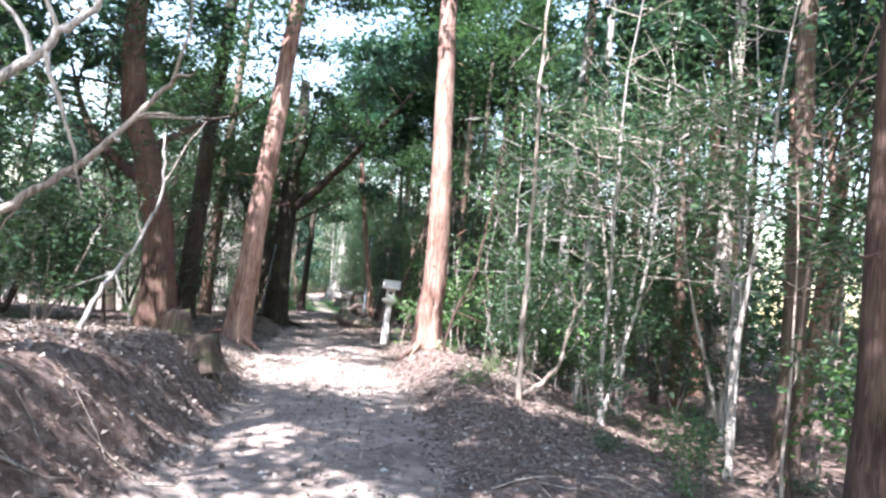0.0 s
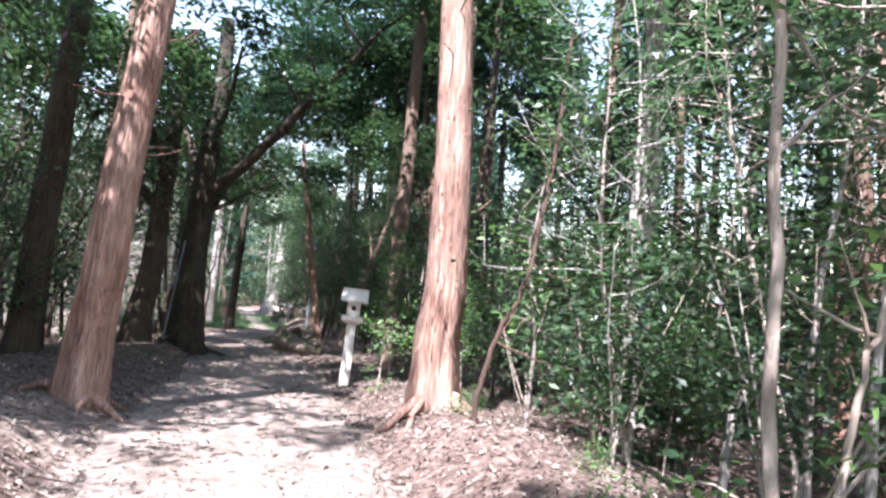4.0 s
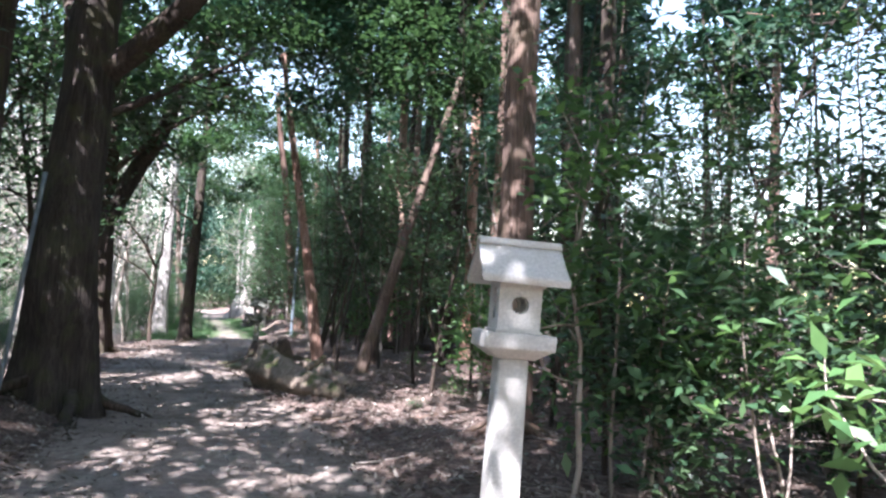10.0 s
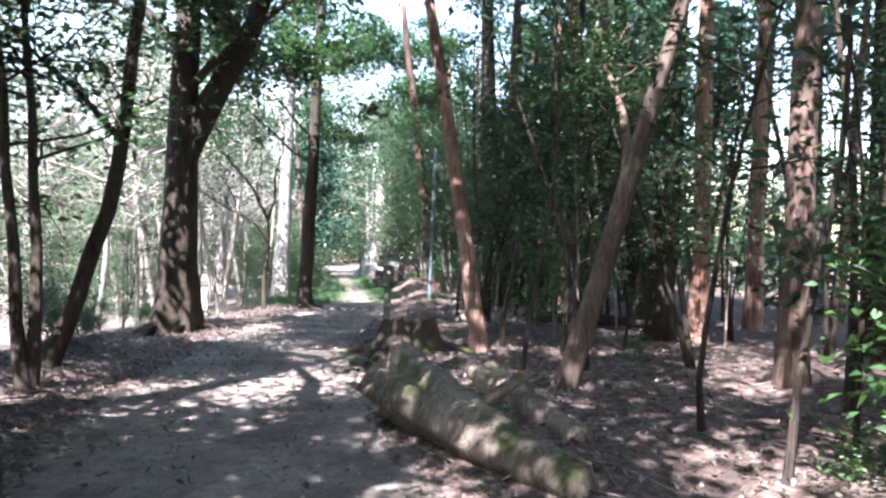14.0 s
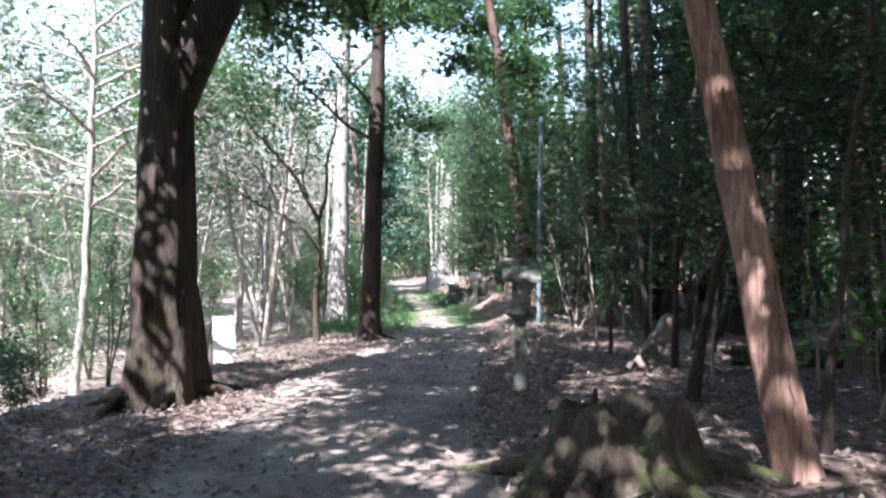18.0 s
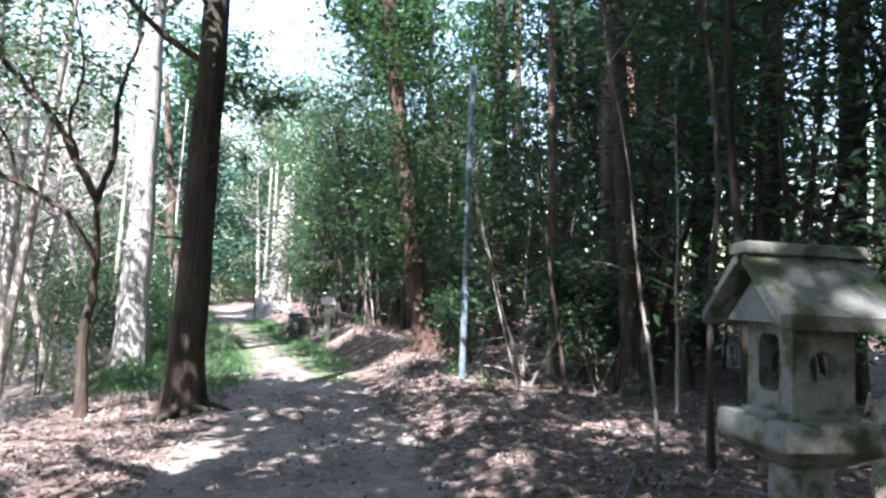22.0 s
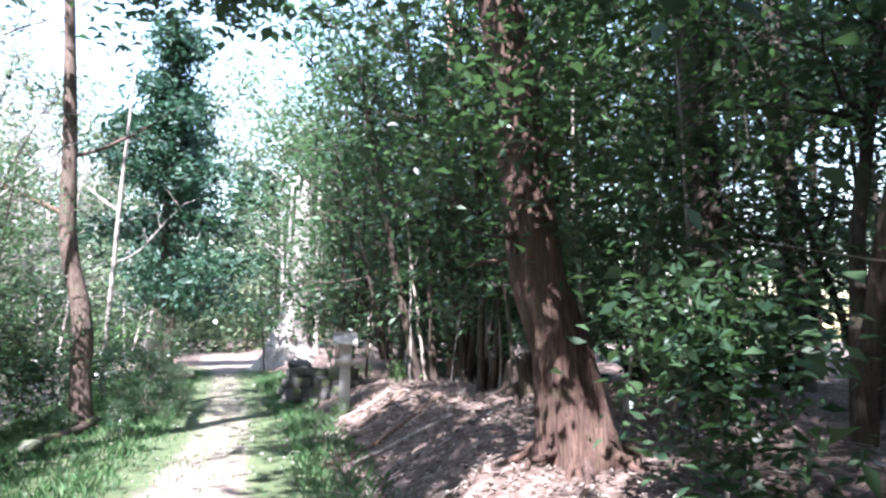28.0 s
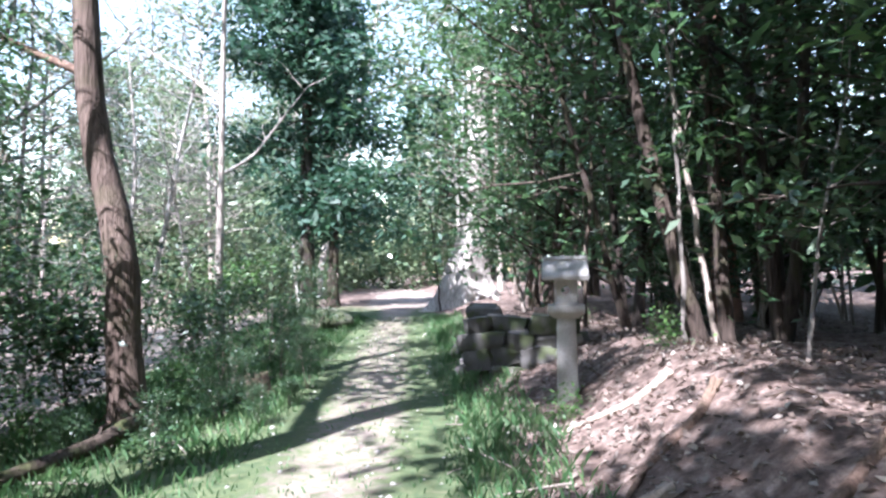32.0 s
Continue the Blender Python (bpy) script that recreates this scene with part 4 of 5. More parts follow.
stem_tree("sapling", [(1.25, 9.8, 0.0), (1.2, 9.8, 1.5), (1.22, 9.82, 3.2), (1.15, 9.85, 5.2), (1.2, 9.9, 6.8)], 0.045, TWIG, "tall thin sapling at the edge of the slope", 12, 206, (LEAF_DARK, 9, 0.12))
stem_tree("sapling", [(0.35, 17.6, 0.0), (0.3, 17.6, 0.8), (0.35, 17.6, 1.8), (0.3, 17.65, 2.6)], 0.022, BARK_PALE, "slender pale sapling with fresh green leaves beside the path", 14, 207, (LEAF_FRESH, 8, 0.12))
stem_tree("sapling", [(-0.55, 25.3, 0.0), (-0.5, 25.3, 0.45), (-0.6, 25.3, 0.9), (-0.55, 25.35, 1.7)], 0.03, BARK_PALE, "small pale sapling with a few leaves", 9, 208, (LEAF_FRESH, 4, 0.11))
stem_tree("sapling", [(-0.95, 16.9, 0.2), (-0.9, 16.9, 0.7), (-0.8, 16.95, 1.2)], 0.015, TWIG, "small leafy seedling on the bank", 8, 209, (LEAF_FRESH, 6, 0.11))
stem_tree("sapling", [(1.0, 14.9, 0.1), (1.1, 15.0, 1.2), (0.9, 14.9, 2.4), (1.1, 15.0, 3.6)], 0.03, TWIG, "thin sapling with few green leaves close behind the cedar", 14, 210, (LEAF_FRESH, 4, 0.12))
stem_tree("bowed_sapling", [(0.1, 13.45, 0.1), (0.15, 13.45, 0.8), (0.3, 13.45, 1.39), (0.58, 13.45, 1.9), (0.79, 13.45, 3.1), (0.92, 13.5, 4.8)], 0.034, BARK_UMBER, "dark bowed sapling beside the cedar", 9, 231, (LEAF_FRESH, 4, 0.11), 0.6)
stem_tree("sapling", [(-0.75, 20.3, 0.0), (-0.7, 20.3, 1.0), (-0.8, 20.35, 1.9), (-0.6, 20.4, 2.7)], 0.025, TWIG, "leafy sapling hanging over the lantern", 18, 211, (LEAF_FRESH, 9, 0.14))
for x, y, h, r, tip, n in [(-6.2, 54.2, 6.5, 0.10, -0.22, 1), (-5.9, 54.35, 6.8, 0.085, -0.05, 2), (-6.05, 54.0, 5.0, 0.035, -0.14, 3), (-6.35, 54.1, 4.2, 0.028, -0.02, 4)]:
    stem_tree("sapling", [(x, y, ground_z(x, y) - 0.1), (x + 1.5 * tip, y, 1.7), (x + 3.0 * tip, y, 3.3), (x + 0.9 * h * tip, y, h)], r, BARK_DARK if n < 3 else TWIG, "slim leaning stem of a clump on the bank", 6, 212 + n, (LEAF_DARK, 8, 0.13))


def forking(name, label, limbs, mat, seed, twigs=9, leaf=None):
    """A small tree given limb by limb: (part, radius, the places it runs through); side twigs on every limb but the first."""
    rnd = np.random.RandomState(seed)
    foot = np.array(limbs[0][2][0], float)
    base = thing(name, label, "tree")
    base.location = foot
    where, fine = [], Geo()
    for n, (kind, radius, points) in enumerate(limbs):
        pts = np.array(points, float) - foot
        k = np.linspace(0, len(pts) - 1, 4 * len(pts))
        line = np.stack([np.interp(k, range(len(pts)), pts[:, i]) for i in range(3)], 1)
        for _ in range(2):
            line[1:-1] = 0.25 * line[:-2] + 0.5 * line[1:-1] + 0.25 * line[2:]
        line[1:-1] += rnd.normal(0, 0.012, (len(line) - 2, 3))
        part(kind, Geo().add(*tube(line, radius * np.linspace(1, 0.4, len(line)), 9 if radius > 0.03 else 6, 0.05, seed + n, 0, 1.3 if n == 0 else 1.0)).mesh(kind, mat), base)
        if n == 0:
            continue
        way = line[-1] - line[0]
        for _ in range(twigs):
            q = line[rnd.randint(len(line) // 3, len(line))]
            tw = bent(rnd, q, 0.7 * way / np.linalg.norm(way) + rnd.normal(0, 0.6, 3), rnd.uniform(0.4, 1.1), 5, 0.3)
            fine.add(*tube(tw, radius * 0.35 * np.linspace(1, 0.3, len(tw)), 4))
            where += list(tw[2:])
            for _ in range(2):
                sp = bent(rnd, tw[rnd.randint(2, 5)], way / np.linalg.norm(way) + rnd.normal(0, 0.8, 3), rnd.uniform(0.2, 0.5), 3, 0.3)
                fine.add(*tube(sp, radius * 0.18 * np.linspace(1, 0.4, len(sp)), 3))
                where.append(sp[-1])
    tagged(part("branching", fine.mesh("branching", mat), base), kind="stuff")
    if leaf:
        part("crown", mesh_of("crown", *leaves(clumps(rnd, where, leaf[1], (0.16, 0.16, 0.09)), leaf[2], leaf[2] * 0.42, seed), leaf[0]), base)


forking("forked_sapling", "thin dark forked sapling with a wide open crown", [
    ("trunk", 0.085, [(-10.1, 41.8, -0.5), (-10.15, 41.8, 0.5), (-10.05, 41.8, 1.6), (-10.08, 41.8, 2.6)]),
    ("limb", 0.055, [(-10.08, 41.8, 2.45), (-10.35, 41.75, 2.95), (-10.7, 41.7, 3.6), (-11.2, 41.7, 4.1), (-11.75, 41.7, 4.7), (-12.1, 41.7, 5.4)]),
    ("limb", 0.045, [(-10.05, 41.8, 1.7), (-10.5, 41.8, 2.35), (-11.1, 41.8, 2.65), (-11.7, 41.8, 2.9), (-12.3, 41.8, 3.35)]),
    ("limb", 0.045, [(-10.08, 41.8, 2.5), (-9.9, 41.85, 3.1), (-9.95, 41.9, 3.9), (-9.7, 41.9, 4.8), (-9.75, 42.0, 5.6)]),
    ("limb", 0.03, [(-10.35, 41.75, 2.95), (-10.45, 41.6, 3.5), (-10.2, 41.5, 4.1), (-10.35, 41.4, 4.9)]),
    ("limb", 0.028, [(-11.1, 41.8, 2.65), (-11.25, 41.7, 3.3), (-11.6, 41.6, 3.8)])], BARK_DARK, 31, 6, (LEAF_DARK, 3, 0.12))
forking("dead_tree", "sunlit dead tree with a fan of bare white branches", [
    ("trunk", 0.08, [(-12.7, 37.0, -0.9), (-12.5, 37.0, 1.2), (-12.45, 37.0, 3.2), (-12.4, 37.0, 5.2), (-12.5, 37.0, 6.6)])] + [
    ("limb", 0.032, [(-12.42, 37.0, h), (-12.42 + 0.45 * dx, 37.0 + 0.4 * dy, h + 0.55 * up), (-12.42 + 0.8 * dx, 37.0 + 0.8 * dy, h + 0.75 * up), (-12.42 + dx, 37.0 + 1.1 * dy, h + 0.6 * up)])
    for h, dx, dy, up in [(2.4, 2.1, -0.5, 0.9), (2.9, 1.6, -1.2, 0.5), (3.4, 2.3, -0.2, 0.7), (3.9, 2.0, -0.9, 0.4), (4.4, 1.8, 0.3, 0.8), (4.9, 1.9, -0.6, 0.3), (5.4, 1.4, -0.2, 0.7),
                          (3.0, -1.6, -0.8, 0.6), (4.0, -1.4, -0.2, 0.7), (4.8, -1.3, -0.8, 0.4), (3.6, 0.3, -1.9, 0.5), (4.6, 0.6, -1.7, 0.3)]], BARK_PALE, 33, 7)

# ---------------------------------------------------------------- undergrowth and woods, from patterns
SAPLINGS = [broadleaf(100 + i, h, f, 1, 0.42, 0.13, 6, TWIG if i % 2 else BARK_DARK, LEAF_DARK, 0.3, 0.26, limbs=10) for i, (h, f) in enumerate([(4.2, 0.028), (5.5, 0.04), (6.5, 0.05), (3.2, 0.022)])]
BUSHES = [broadleaf(120 + i, h, 0.022, 4, 0.45, 0.12, 8, TWIG, LEAF_DARK, 0.15, 0.3, limbs=6) for i, h in enumerate([2.4, 3.4, 1.6])]
LOW_GREEN = [broadleaf(125 + i, 1.6, 0.02, 2, 0.45, 0.2, 4, TWIG, LEAF_FRESH if i else LEAF_MID, 0.12, 0.36, limbs=4) for i in range(2)]
FRESH = [broadleaf(130 + i, h, 0.02, 2, 0.45, 0.15, 6, TWIG, LEAF_FRESH, 0.3, 0.32, limbs=8) for i, h in enumerate([2.6, 4.6, 3.4])]
SUNNY = [broadleaf(140 + i, h, 0.03, 3, 0.4, 0.14, 7, BARK_PALE, LEAF_FRESH if i == 1 else LEAF_SUNLIT, 0.12, 0.3, limbs=8) for i, h in enumerate([3.0, 2.2, 5.0])]
BARE = [broadleaf(150 + i, h, 0.05, 2, 0.4, 0.1, 2, BARK_PALE, LEAF_SUNLIT, 0.25, 0.32, limbs=16) for i, h in enumerate([5.0, 6.5])]
POLES = [broadleaf(160 + i, h, f, 1, 0.4, 0.14, 3, TWIG if i == 2 else BARK_DARK, LEAF_DARK, 0.6, 0.16, limbs=6, lean=0.07) for i, (h, f) in enumerate([(6.0, 0.035), (7.0, 0.05), (4.5, 0.022)])]
CEDARS = [conifer(170 + i, h, f, first, 5, m, LEAF_CEDAR) for i, (h, f, first, m) in enumerate([(17, 0.2, 9, BARK_RED), (19, 0.24, 10, BARK_DARK), (15, 0.16, 8, BARK_BROWN)])]
LOW_CEDARS = [conifer(175 + i, h, f, first, 5, m, LEAF_CEDAR) for i, (h, f, first, m) in enumerate([(13, 0.18, 3.5, BARK_BROWN), (15, 0.2, 5, BARK_DARK)])]
SKIRTED = conifer(180, 11, 0.2, 2.2, 20, BARK_DARK, LEAF_CEDAR, reach=0.25, boughs=60, needle=0.28)
TALL_BARE = [broadleaf(155 + i, h, 0.09, 2, 0.4, 0.12, 2, BARK_PALE, LEAF_SUNLIT, 0.3, 0.26, limbs=22) for i, h in enumerate([9.0, 11.0])]
TALL_SUNNY = [broadleaf(157 + i, h, 0.12, 1, 0.42, 0.26, 9, BARK_PALE, LEAF_SUNLIT, 0.22, 0.24, limbs=30) for i, h in enumerate([11.0, 13.0])]
EVER_HIGH = [broadleaf(190 + i, 8.0, 0.08, 2, 0.42, 0.15, 8, BARK_DARK, LEAF_DARK, 0.32, 0.24, limbs=24) for i in range(2)]
EVER_SUNNY = [broadleaf(198 + i, 8.0, 0.06, 3, 0.42, 0.15, 8, BARK_DARK, LEAF_MID, 0.1, 0.24, limbs=26, lean=0.05) for i in range(2)]
LIGHT_HIGH = broadleaf(205, 8.5, 0.06, 2, 0.42, 0.14, 6, BARK_PALE, LEAF_MID, 0.4, 0.24, limbs=20)
LAUREL = [broadleaf(200 + i, h, 0.02, 3, 0.4, 0.17, 5, TWIG, LEAF_FRESH if i else LEAF_MID, 0.25, 0.3, limbs=6) for i, h in enumerate([2.2, 3.0])]
EVER_LOW = [broadleaf(195 + i, 7.5, 0.06, 3, 0.42, 0.14, 7, BARK_DARK, LEAF_DARK, 0.14, 0.24, limbs=20, lean=0.06) for i in range(2)]


def clear_of_path(x, y, gap):
    return abs(float(x - path_x(y))) > float(path_half(y)) + gap


def strew(count, area, patterns, name, label, category, group, gap, sizes=(0.8, 1.2), seed=0, apart=0.5, stem="stem", taken=None):
    rnd = random.Random(seed)
    taken = [] if taken is None else taken
    done = tries = 0
    while done < count and tries < count * 40:
        tries += 1
        x, y = rnd.uniform(area[0], area[1]), rnd.uniform(area[2], area[3])
        x += float(path_x(y))
        if not clear_of_path(x, y, gap) or any((x - a) ** 2 + (y - b) ** 2 < apart ** 2 for a, b in taken):
            continue
        taken.append((x, y))
        plant(name, rnd.choice(patterns), x, y, label, category, rnd.uniform(0, 360), rnd.uniform(*sizes), group, (rnd.gauss(0, 0.04), rnd.gauss(0, 0.04)), stem)
        done += 1


for n, (x, y, s) in enumerate([(-3.4, 34.0, 0.75), (-2.0, 31.6, 0.66), (-0.4, 30.4, 0.62), (-1.2, 34.6, 0.75), (0.8, 28.0, 0.58), (2.4, 32.5, 0.66), (-0.2, 37.6, 0.9), (1.6, 37.0, 0.85), (-1.6, 40.2, 0.95), (1.4, 41.2, 0.9),
                               (4.8, 14.6, 0.85), (7.4, 13.4, 1.0), (4.6, 20.5, 1.0), (-7.6, 27.5, 0.9), (-9.5, 20.5, 1.0)]):
    plant("evergreen_tree", EVER_HIGH[n % 2], x, y, "evergreen tree with glossy leaves above head height", "tree", 77 * n, s, "evergreens", stem_name="trunk")
for n, (x, y, s) in enumerate([(-2.2, 53.6, 1.0), (-2.4, 51.2, 0.9), (-4.6, 58.0, 1.4), (-3.4, 56.6, 1.1), (-5.9, 60.8, 1.5), (-8.6, 63.0, 1.5), (-7.2, 66.0, 1.6), (-9.0, 69.5, 1.2), (0.6, 53.0, 1.1),
                               (-12.9, 17.0, 1.0), (-9.8, 14.8, 0.9), (-8.6, 10.6, 0.9), (-11.0, 11.0, 1.0), (-7.6, 7.8, 0.8), (-11.6, 24.6, 1.0), (-9.8, 25.0, 1.1), (-10.6, 27.6, 1.1), (-12.6, 29.2, 1.2), (1.5, 25.8, 0.6), (3.4, 28.4, 0.75), (5.0, 31.0, 0.9), (4.0, 26.6, 0.8), (-8.9, 21.2, 0.9), (9.6, 12.6, 0.8), (8.6, 27.0, 0.7), (6.6, 44.0, 0.7), (-5.3, 50.9, 1.15), (-4.2, 52.0, 1.2), (-1.3, 48.6, 1.0), (-0.2, 46.4, 1.0), (1.5, 44.2, 1.0), (-2.7, 49.9, 0.95), (5.6, 17.6, 0.9), (6.6, 20.0, 1.0), (3.2, 22.6, 0.75), (4.6, 24.6, 0.85), (2.3, 24.6, 0.6), (5.2, 22.0, 0.9)]):
    plant("evergreen_tree", EVER_LOW[n % 2], x, y, "bushy evergreen with glossy leaves almost to the ground", "tree", 61 * n, s, "evergreens", stem_name="trunk")
for n, (x, y, s) in enumerate([(-8.0, 59.6, 1.3), (-6.7, 57.2, 1.35), (-5.2, 55.0, 1.3), (-3.5, 52.6, 1.1), (-12.4, 50.8, 0.5), (-13.1, 52.0, 0.6)]):
    plant("evergreen_tree", EVER_SUNNY[n % 2], x, y, "leafy evergreen with sunlight put into its lighter leaf green", "tree", 83 * n, s, "evergreens", stem_name="trunk")
for n, (x, y, s) in enumerate([(-11.8, 42.5, 1.1), (-13.4, 40.4, 1.05), (-14.6, 44.0, 1.2), (2.7, 10.9, 0.85), (4.3, 9.7, 0.95), (3.6, 13.0, 0.95), (5.3, 12.2, 1.0), (2.0, 13.8, 0.75)]):
    plant("evergreen_tree", LIGHT_HIGH, x, y, "slender tree with light foliage above head height", "tree", 47 * n, s, "evergreens", stem_name="trunk")
for n, (x, y, s) in enumerate([(-0.1, 20.6, 1.0), (0.7, 20.0, 0.9), (0.6, 24.0, 0.8), (-1.9, 33.2, 0.9), (2.2, 9.2, 0.4), (2.8, 7.4, 0.35), (3.4, 8.2, 0.4)]):
    plant("shrub", LAUREL[n % 2], x, y, "broad-leaved shrub with bright green leaves", "shrub", 97 * n, s, "fresh shrubs")
for n, (x, y, s) in enumerate([(-2.2, 41.9, 0.95), (-0.2, 47.5, 1.0), (2.2, 45.0, 1.0), (0.5, 43.6, 1.1), (2.5, 40.0, 1.0), (-1.2, 45.4, 0.9), (-2.6, 46.9, 1.25)]):
    plant("evergreen_tree", EVER_HIGH[n % 2], x, y, "evergreen tree with glossy leaves above head height", "tree", 57 * n + 20, s, "evergreens", stem_name="trunk")
for n, (x, y, s) in enumerate([(-11.9, 54.6, 0.55), (-12.2, 56.4, 0.6), (-12.6, 58.0, 0.6), (-12.9, 59.8, 0.6), (-12.6, 53.6, 0.7), (-13.4, 56.0, 0.8)]):
    plant("shrub", BUSHES[n % 3], x, y, "low dark green shrub at the edge of the grass", "shrub", 41 * n, s, "sunny shrubs")
plant("shrub", FRESH[1], -5.2, 50.7, "tall shrub with yellow-green leaves on the bank", "shrub", 75, 1.0, "fresh shrubs")
plant("shrub", FRESH[0], -14.0, 58.4, "bright green frond-like shrub in the sun", "shrub", 30, 0.8, "fresh shrubs")
for n, (x, y, s) in enumerate([(-10.6, 29.4, 0.6), (-11.6, 31.0, 0.7), (-12.6, 29.6, 0.8), (-13.4, 32.0, 0.9), (-11.4, 33.4, 0.6), (-12.4, 35.4, 0.7), (-10.2, 31.6, 0.4), (-14.6, 34.4, 0.9), (-12.2, 38.2, 0.5)]):
    plant("shrub", BUSHES[n % 3], x, y, "tangled dark shrub below the path", "shrub", 73 * n, s, "sunny shrubs")
for n, (x, y, s) in enumerate([(-11.8, 36.6, 0.35), (-13.6, 37.4, 0.45), (-12.9, 41.8, 0.35), (-11.9, 44.6, 0.3), (-14.6, 40.0, 0.5)]):
    plant("shrub", EVER_SUNNY[n % 2], x, y, "sunlit green shrub below the path", "shrub", 111 * n, s, "sunny shrubs")
# right of the path: a thicket of thin stems and evergreen shrubs
strew(18, (4.0, 9, 6, 22), SAPLINGS, "sapling", "thin evergreen sapling in dappled light", "sapling", "thicket", 1.8, seed=1, apart=0.7)
strew(50, (2.2, 11, 20, 40), POLES, "sapling", "thin pale stem with few leaves", "sapling", "thicket", 1.5, seed=2, apart=0.4)
strew(22, (2.8, 9, 18, 40), SAPLINGS, "sapling", "thin evergreen sapling in shade", "sapling", "thicket", 2.0, seed=3, apart=0.8)
strew(38, (2.6, 11, 36, 60), POLES, "sapling", "thin stem with few leaves in deep shade", "sapling", "thicket", 1.6, seed=4, apart=0.5)
strew(16, (3.0, 10, 38, 62), SAPLINGS, "sapling", "dark evergreen sapling in deep shade", "sapling", "thicket", 2.0, seed=5, apart=0.8)
strew(12, (3.4, 8, 6, 22), BUSHES, "shrub", "bushy dark green shrub", "shrub", "thicket", 1.8, seed=6, apart=0.9)
strew(15, (2.8, 9, 40, 62), BUSHES, "shrub", "dense dark evergreen shrub", "shrub", "thicket", 1.9, (0.8, 1.3), seed=7, apart=0.9)
strew(4, (3.0, 8, 7, 26), FRESH, "shrub", "shrub with fresh bright green leaves", "shrub", "fresh shrubs", 1.7, seed=8, apart=0.9)
strew(52, (6.5, 24, -6, 66), CEDARS, "cedar_tree", "tall straight cedar in the wood", "tree", "cedar wood", 5.5, (0.8, 1.15), seed=9, apart=1.8, stem="trunk")
strew(2, (3.6, 9, 35, 46), BUSHES, "shrub", "dark evergreen shrub in deep shade", "shrub", "thicket", 2.2, (0.5, 1.0), seed=26, apart=0.9)
# left of the path
strew(12, (-11, -4, 4, 24), SAPLINGS, "sapling", "thin evergreen sapling beside the bank", "sapling", "thicket", 2.4, seed=10, apart=1.0)
strew(14, (-9, -3.4, 4, 24), BUSHES, "shrub", "bushy dark green shrub above the bank", "shrub", "thicket", 2.0, seed=11, apart=1.0)
strew(22, (-28, -7, -4, 30), LOW_CEDARS, "cedar_tree", "tall straight cedar in the wood", "tree", "cedar wood", 4.5, (0.8, 1.15), seed=12, apart=2.0, stem="trunk")
strew(22, (-18, -8.5, 27, 62), SUNNY, "shrub", "sunlit pale green shrub", "shrub", "sunny shrubs", 2.6, seed=13, apart=1.0)
strew(20, (-16, -7.5, 26, 66), BARE, "bare_sapling", "pale sunlit sapling with bare twigs", "sapling", "bare saplings", 2.8, seed=14, apart=1.0)
strew(22, (-40, -19, 26, 90), LOW_CEDARS, "cedar_tree", "tall cedar beyond the clearing", "tree", "cedar wood", 6, (0.8, 1.1), seed=15, apart=2.4, stem="trunk")
plant("conifer", SKIRTED, -14.0, 62.0, "dark blue-green conifer with foliage nearly to the ground", "tree", 20, 1.0, stem_name="trunk")
plant("conifer", SKIRTED, -15.8, 68.0, "dark conifer behind the path's bend", "tree", 120, 1.0, stem_name="trunk")
for n, (x, y, s) in enumerate([(-12.4, 49.6, 0.9), (-13.2, 51.4, 1.0), (-12.9, 53.2, 0.9), (-14.4, 52.6, 1.1), (-13.6, 49.0, 1.0)]):
    plant("shrub", BUSHES[n % 3], x, y, "glossy evergreen shrub beside the path", "shrub", 50 * n, s, "sunny shrubs")
strew(18, (-15, -4, 44, 76), TALL_BARE, "bare_tree", "tall sunlit tree with bare white twigs", "tree", "bare trees", 3.4, seed=23, apart=1.6, stem="trunk")
strew(13, (-26, -8, 42, 84), TALL_SUNNY, "sunlit_tree", "tall pale sunlit tree beyond the clearing", "tree", "sunlit trees", 5.0, (1.1, 1.5), seed=24, apart=2.2, stem="trunk")
strew(11, (-14, 10, 76, 96), TALL_SUNNY, "sunlit_tree", "tall pale sunlit tree where the wood ends", "tree", "sunlit trees", 1.2, (1.2, 1.7), seed=25, apart=2.2, stem="trunk")
# where the path leaves the wood
strew(12, (2.2, 9, 60, 90), BUSHES, "shrub", "evergreen shrub at the wood's edge", "shrub", "wood edge", 1.6, (1.2, 1.9), seed=17, apart=1.2)
strew(22, (-26, 20, 74, 112), LOW_CEDARS, "cedar_tree", "tall cedar at the far end of the wood", "tree", "cedar wood", 1.6, (0.9, 1.2), seed=18, apart=2.2, stem="trunk")

# ---------------------------------------------------------------- pole, wall, logs, stumps
def pole(x, y, high, radius, lean, label, clamps=()):
    base = thing("pole", label, "pole")
    base.location = (x, y, ground_z(x, y))
    zs = np.linspace(-0.3, high, 14)
    line = np.stack([lean[0] * zs, lean[1] * zs, zs], 1)
    part("pipe", Geo().add(*tube(line, np.full(14, radius), 16)).mesh("pipe", PIPE), base)
    for z in clamps:
        ring = [(lean[0] * z, lean[1] * z, z), (lean[0] * z, lean[1] * z, z + 0.05)]
        part("clamp", Geo().add(*tube(ring, [radius + 0.007] * 2, 16)).mesh("clamp", PIPE), base)


pole(-4.97, 42.6, 4.9, 0.05, (0.012, 0.0), "thin grey-blue metal pole standing in the litter", (1.3, 2.9))
pole(-6.38, 23.55, 2.6, 0.025, (0.1, 0.02), "grey pipe leaning against a dark tree")
stem_tree("stake", [(-11.6, 66.0, -0.2), (-11.75, 66.0, 1.5), (-11.9, 66.0, 3.2)], 0.03, BARK_DARK, "thin dark stake leaning at the path's edge", 0, 230, None, 0.8)


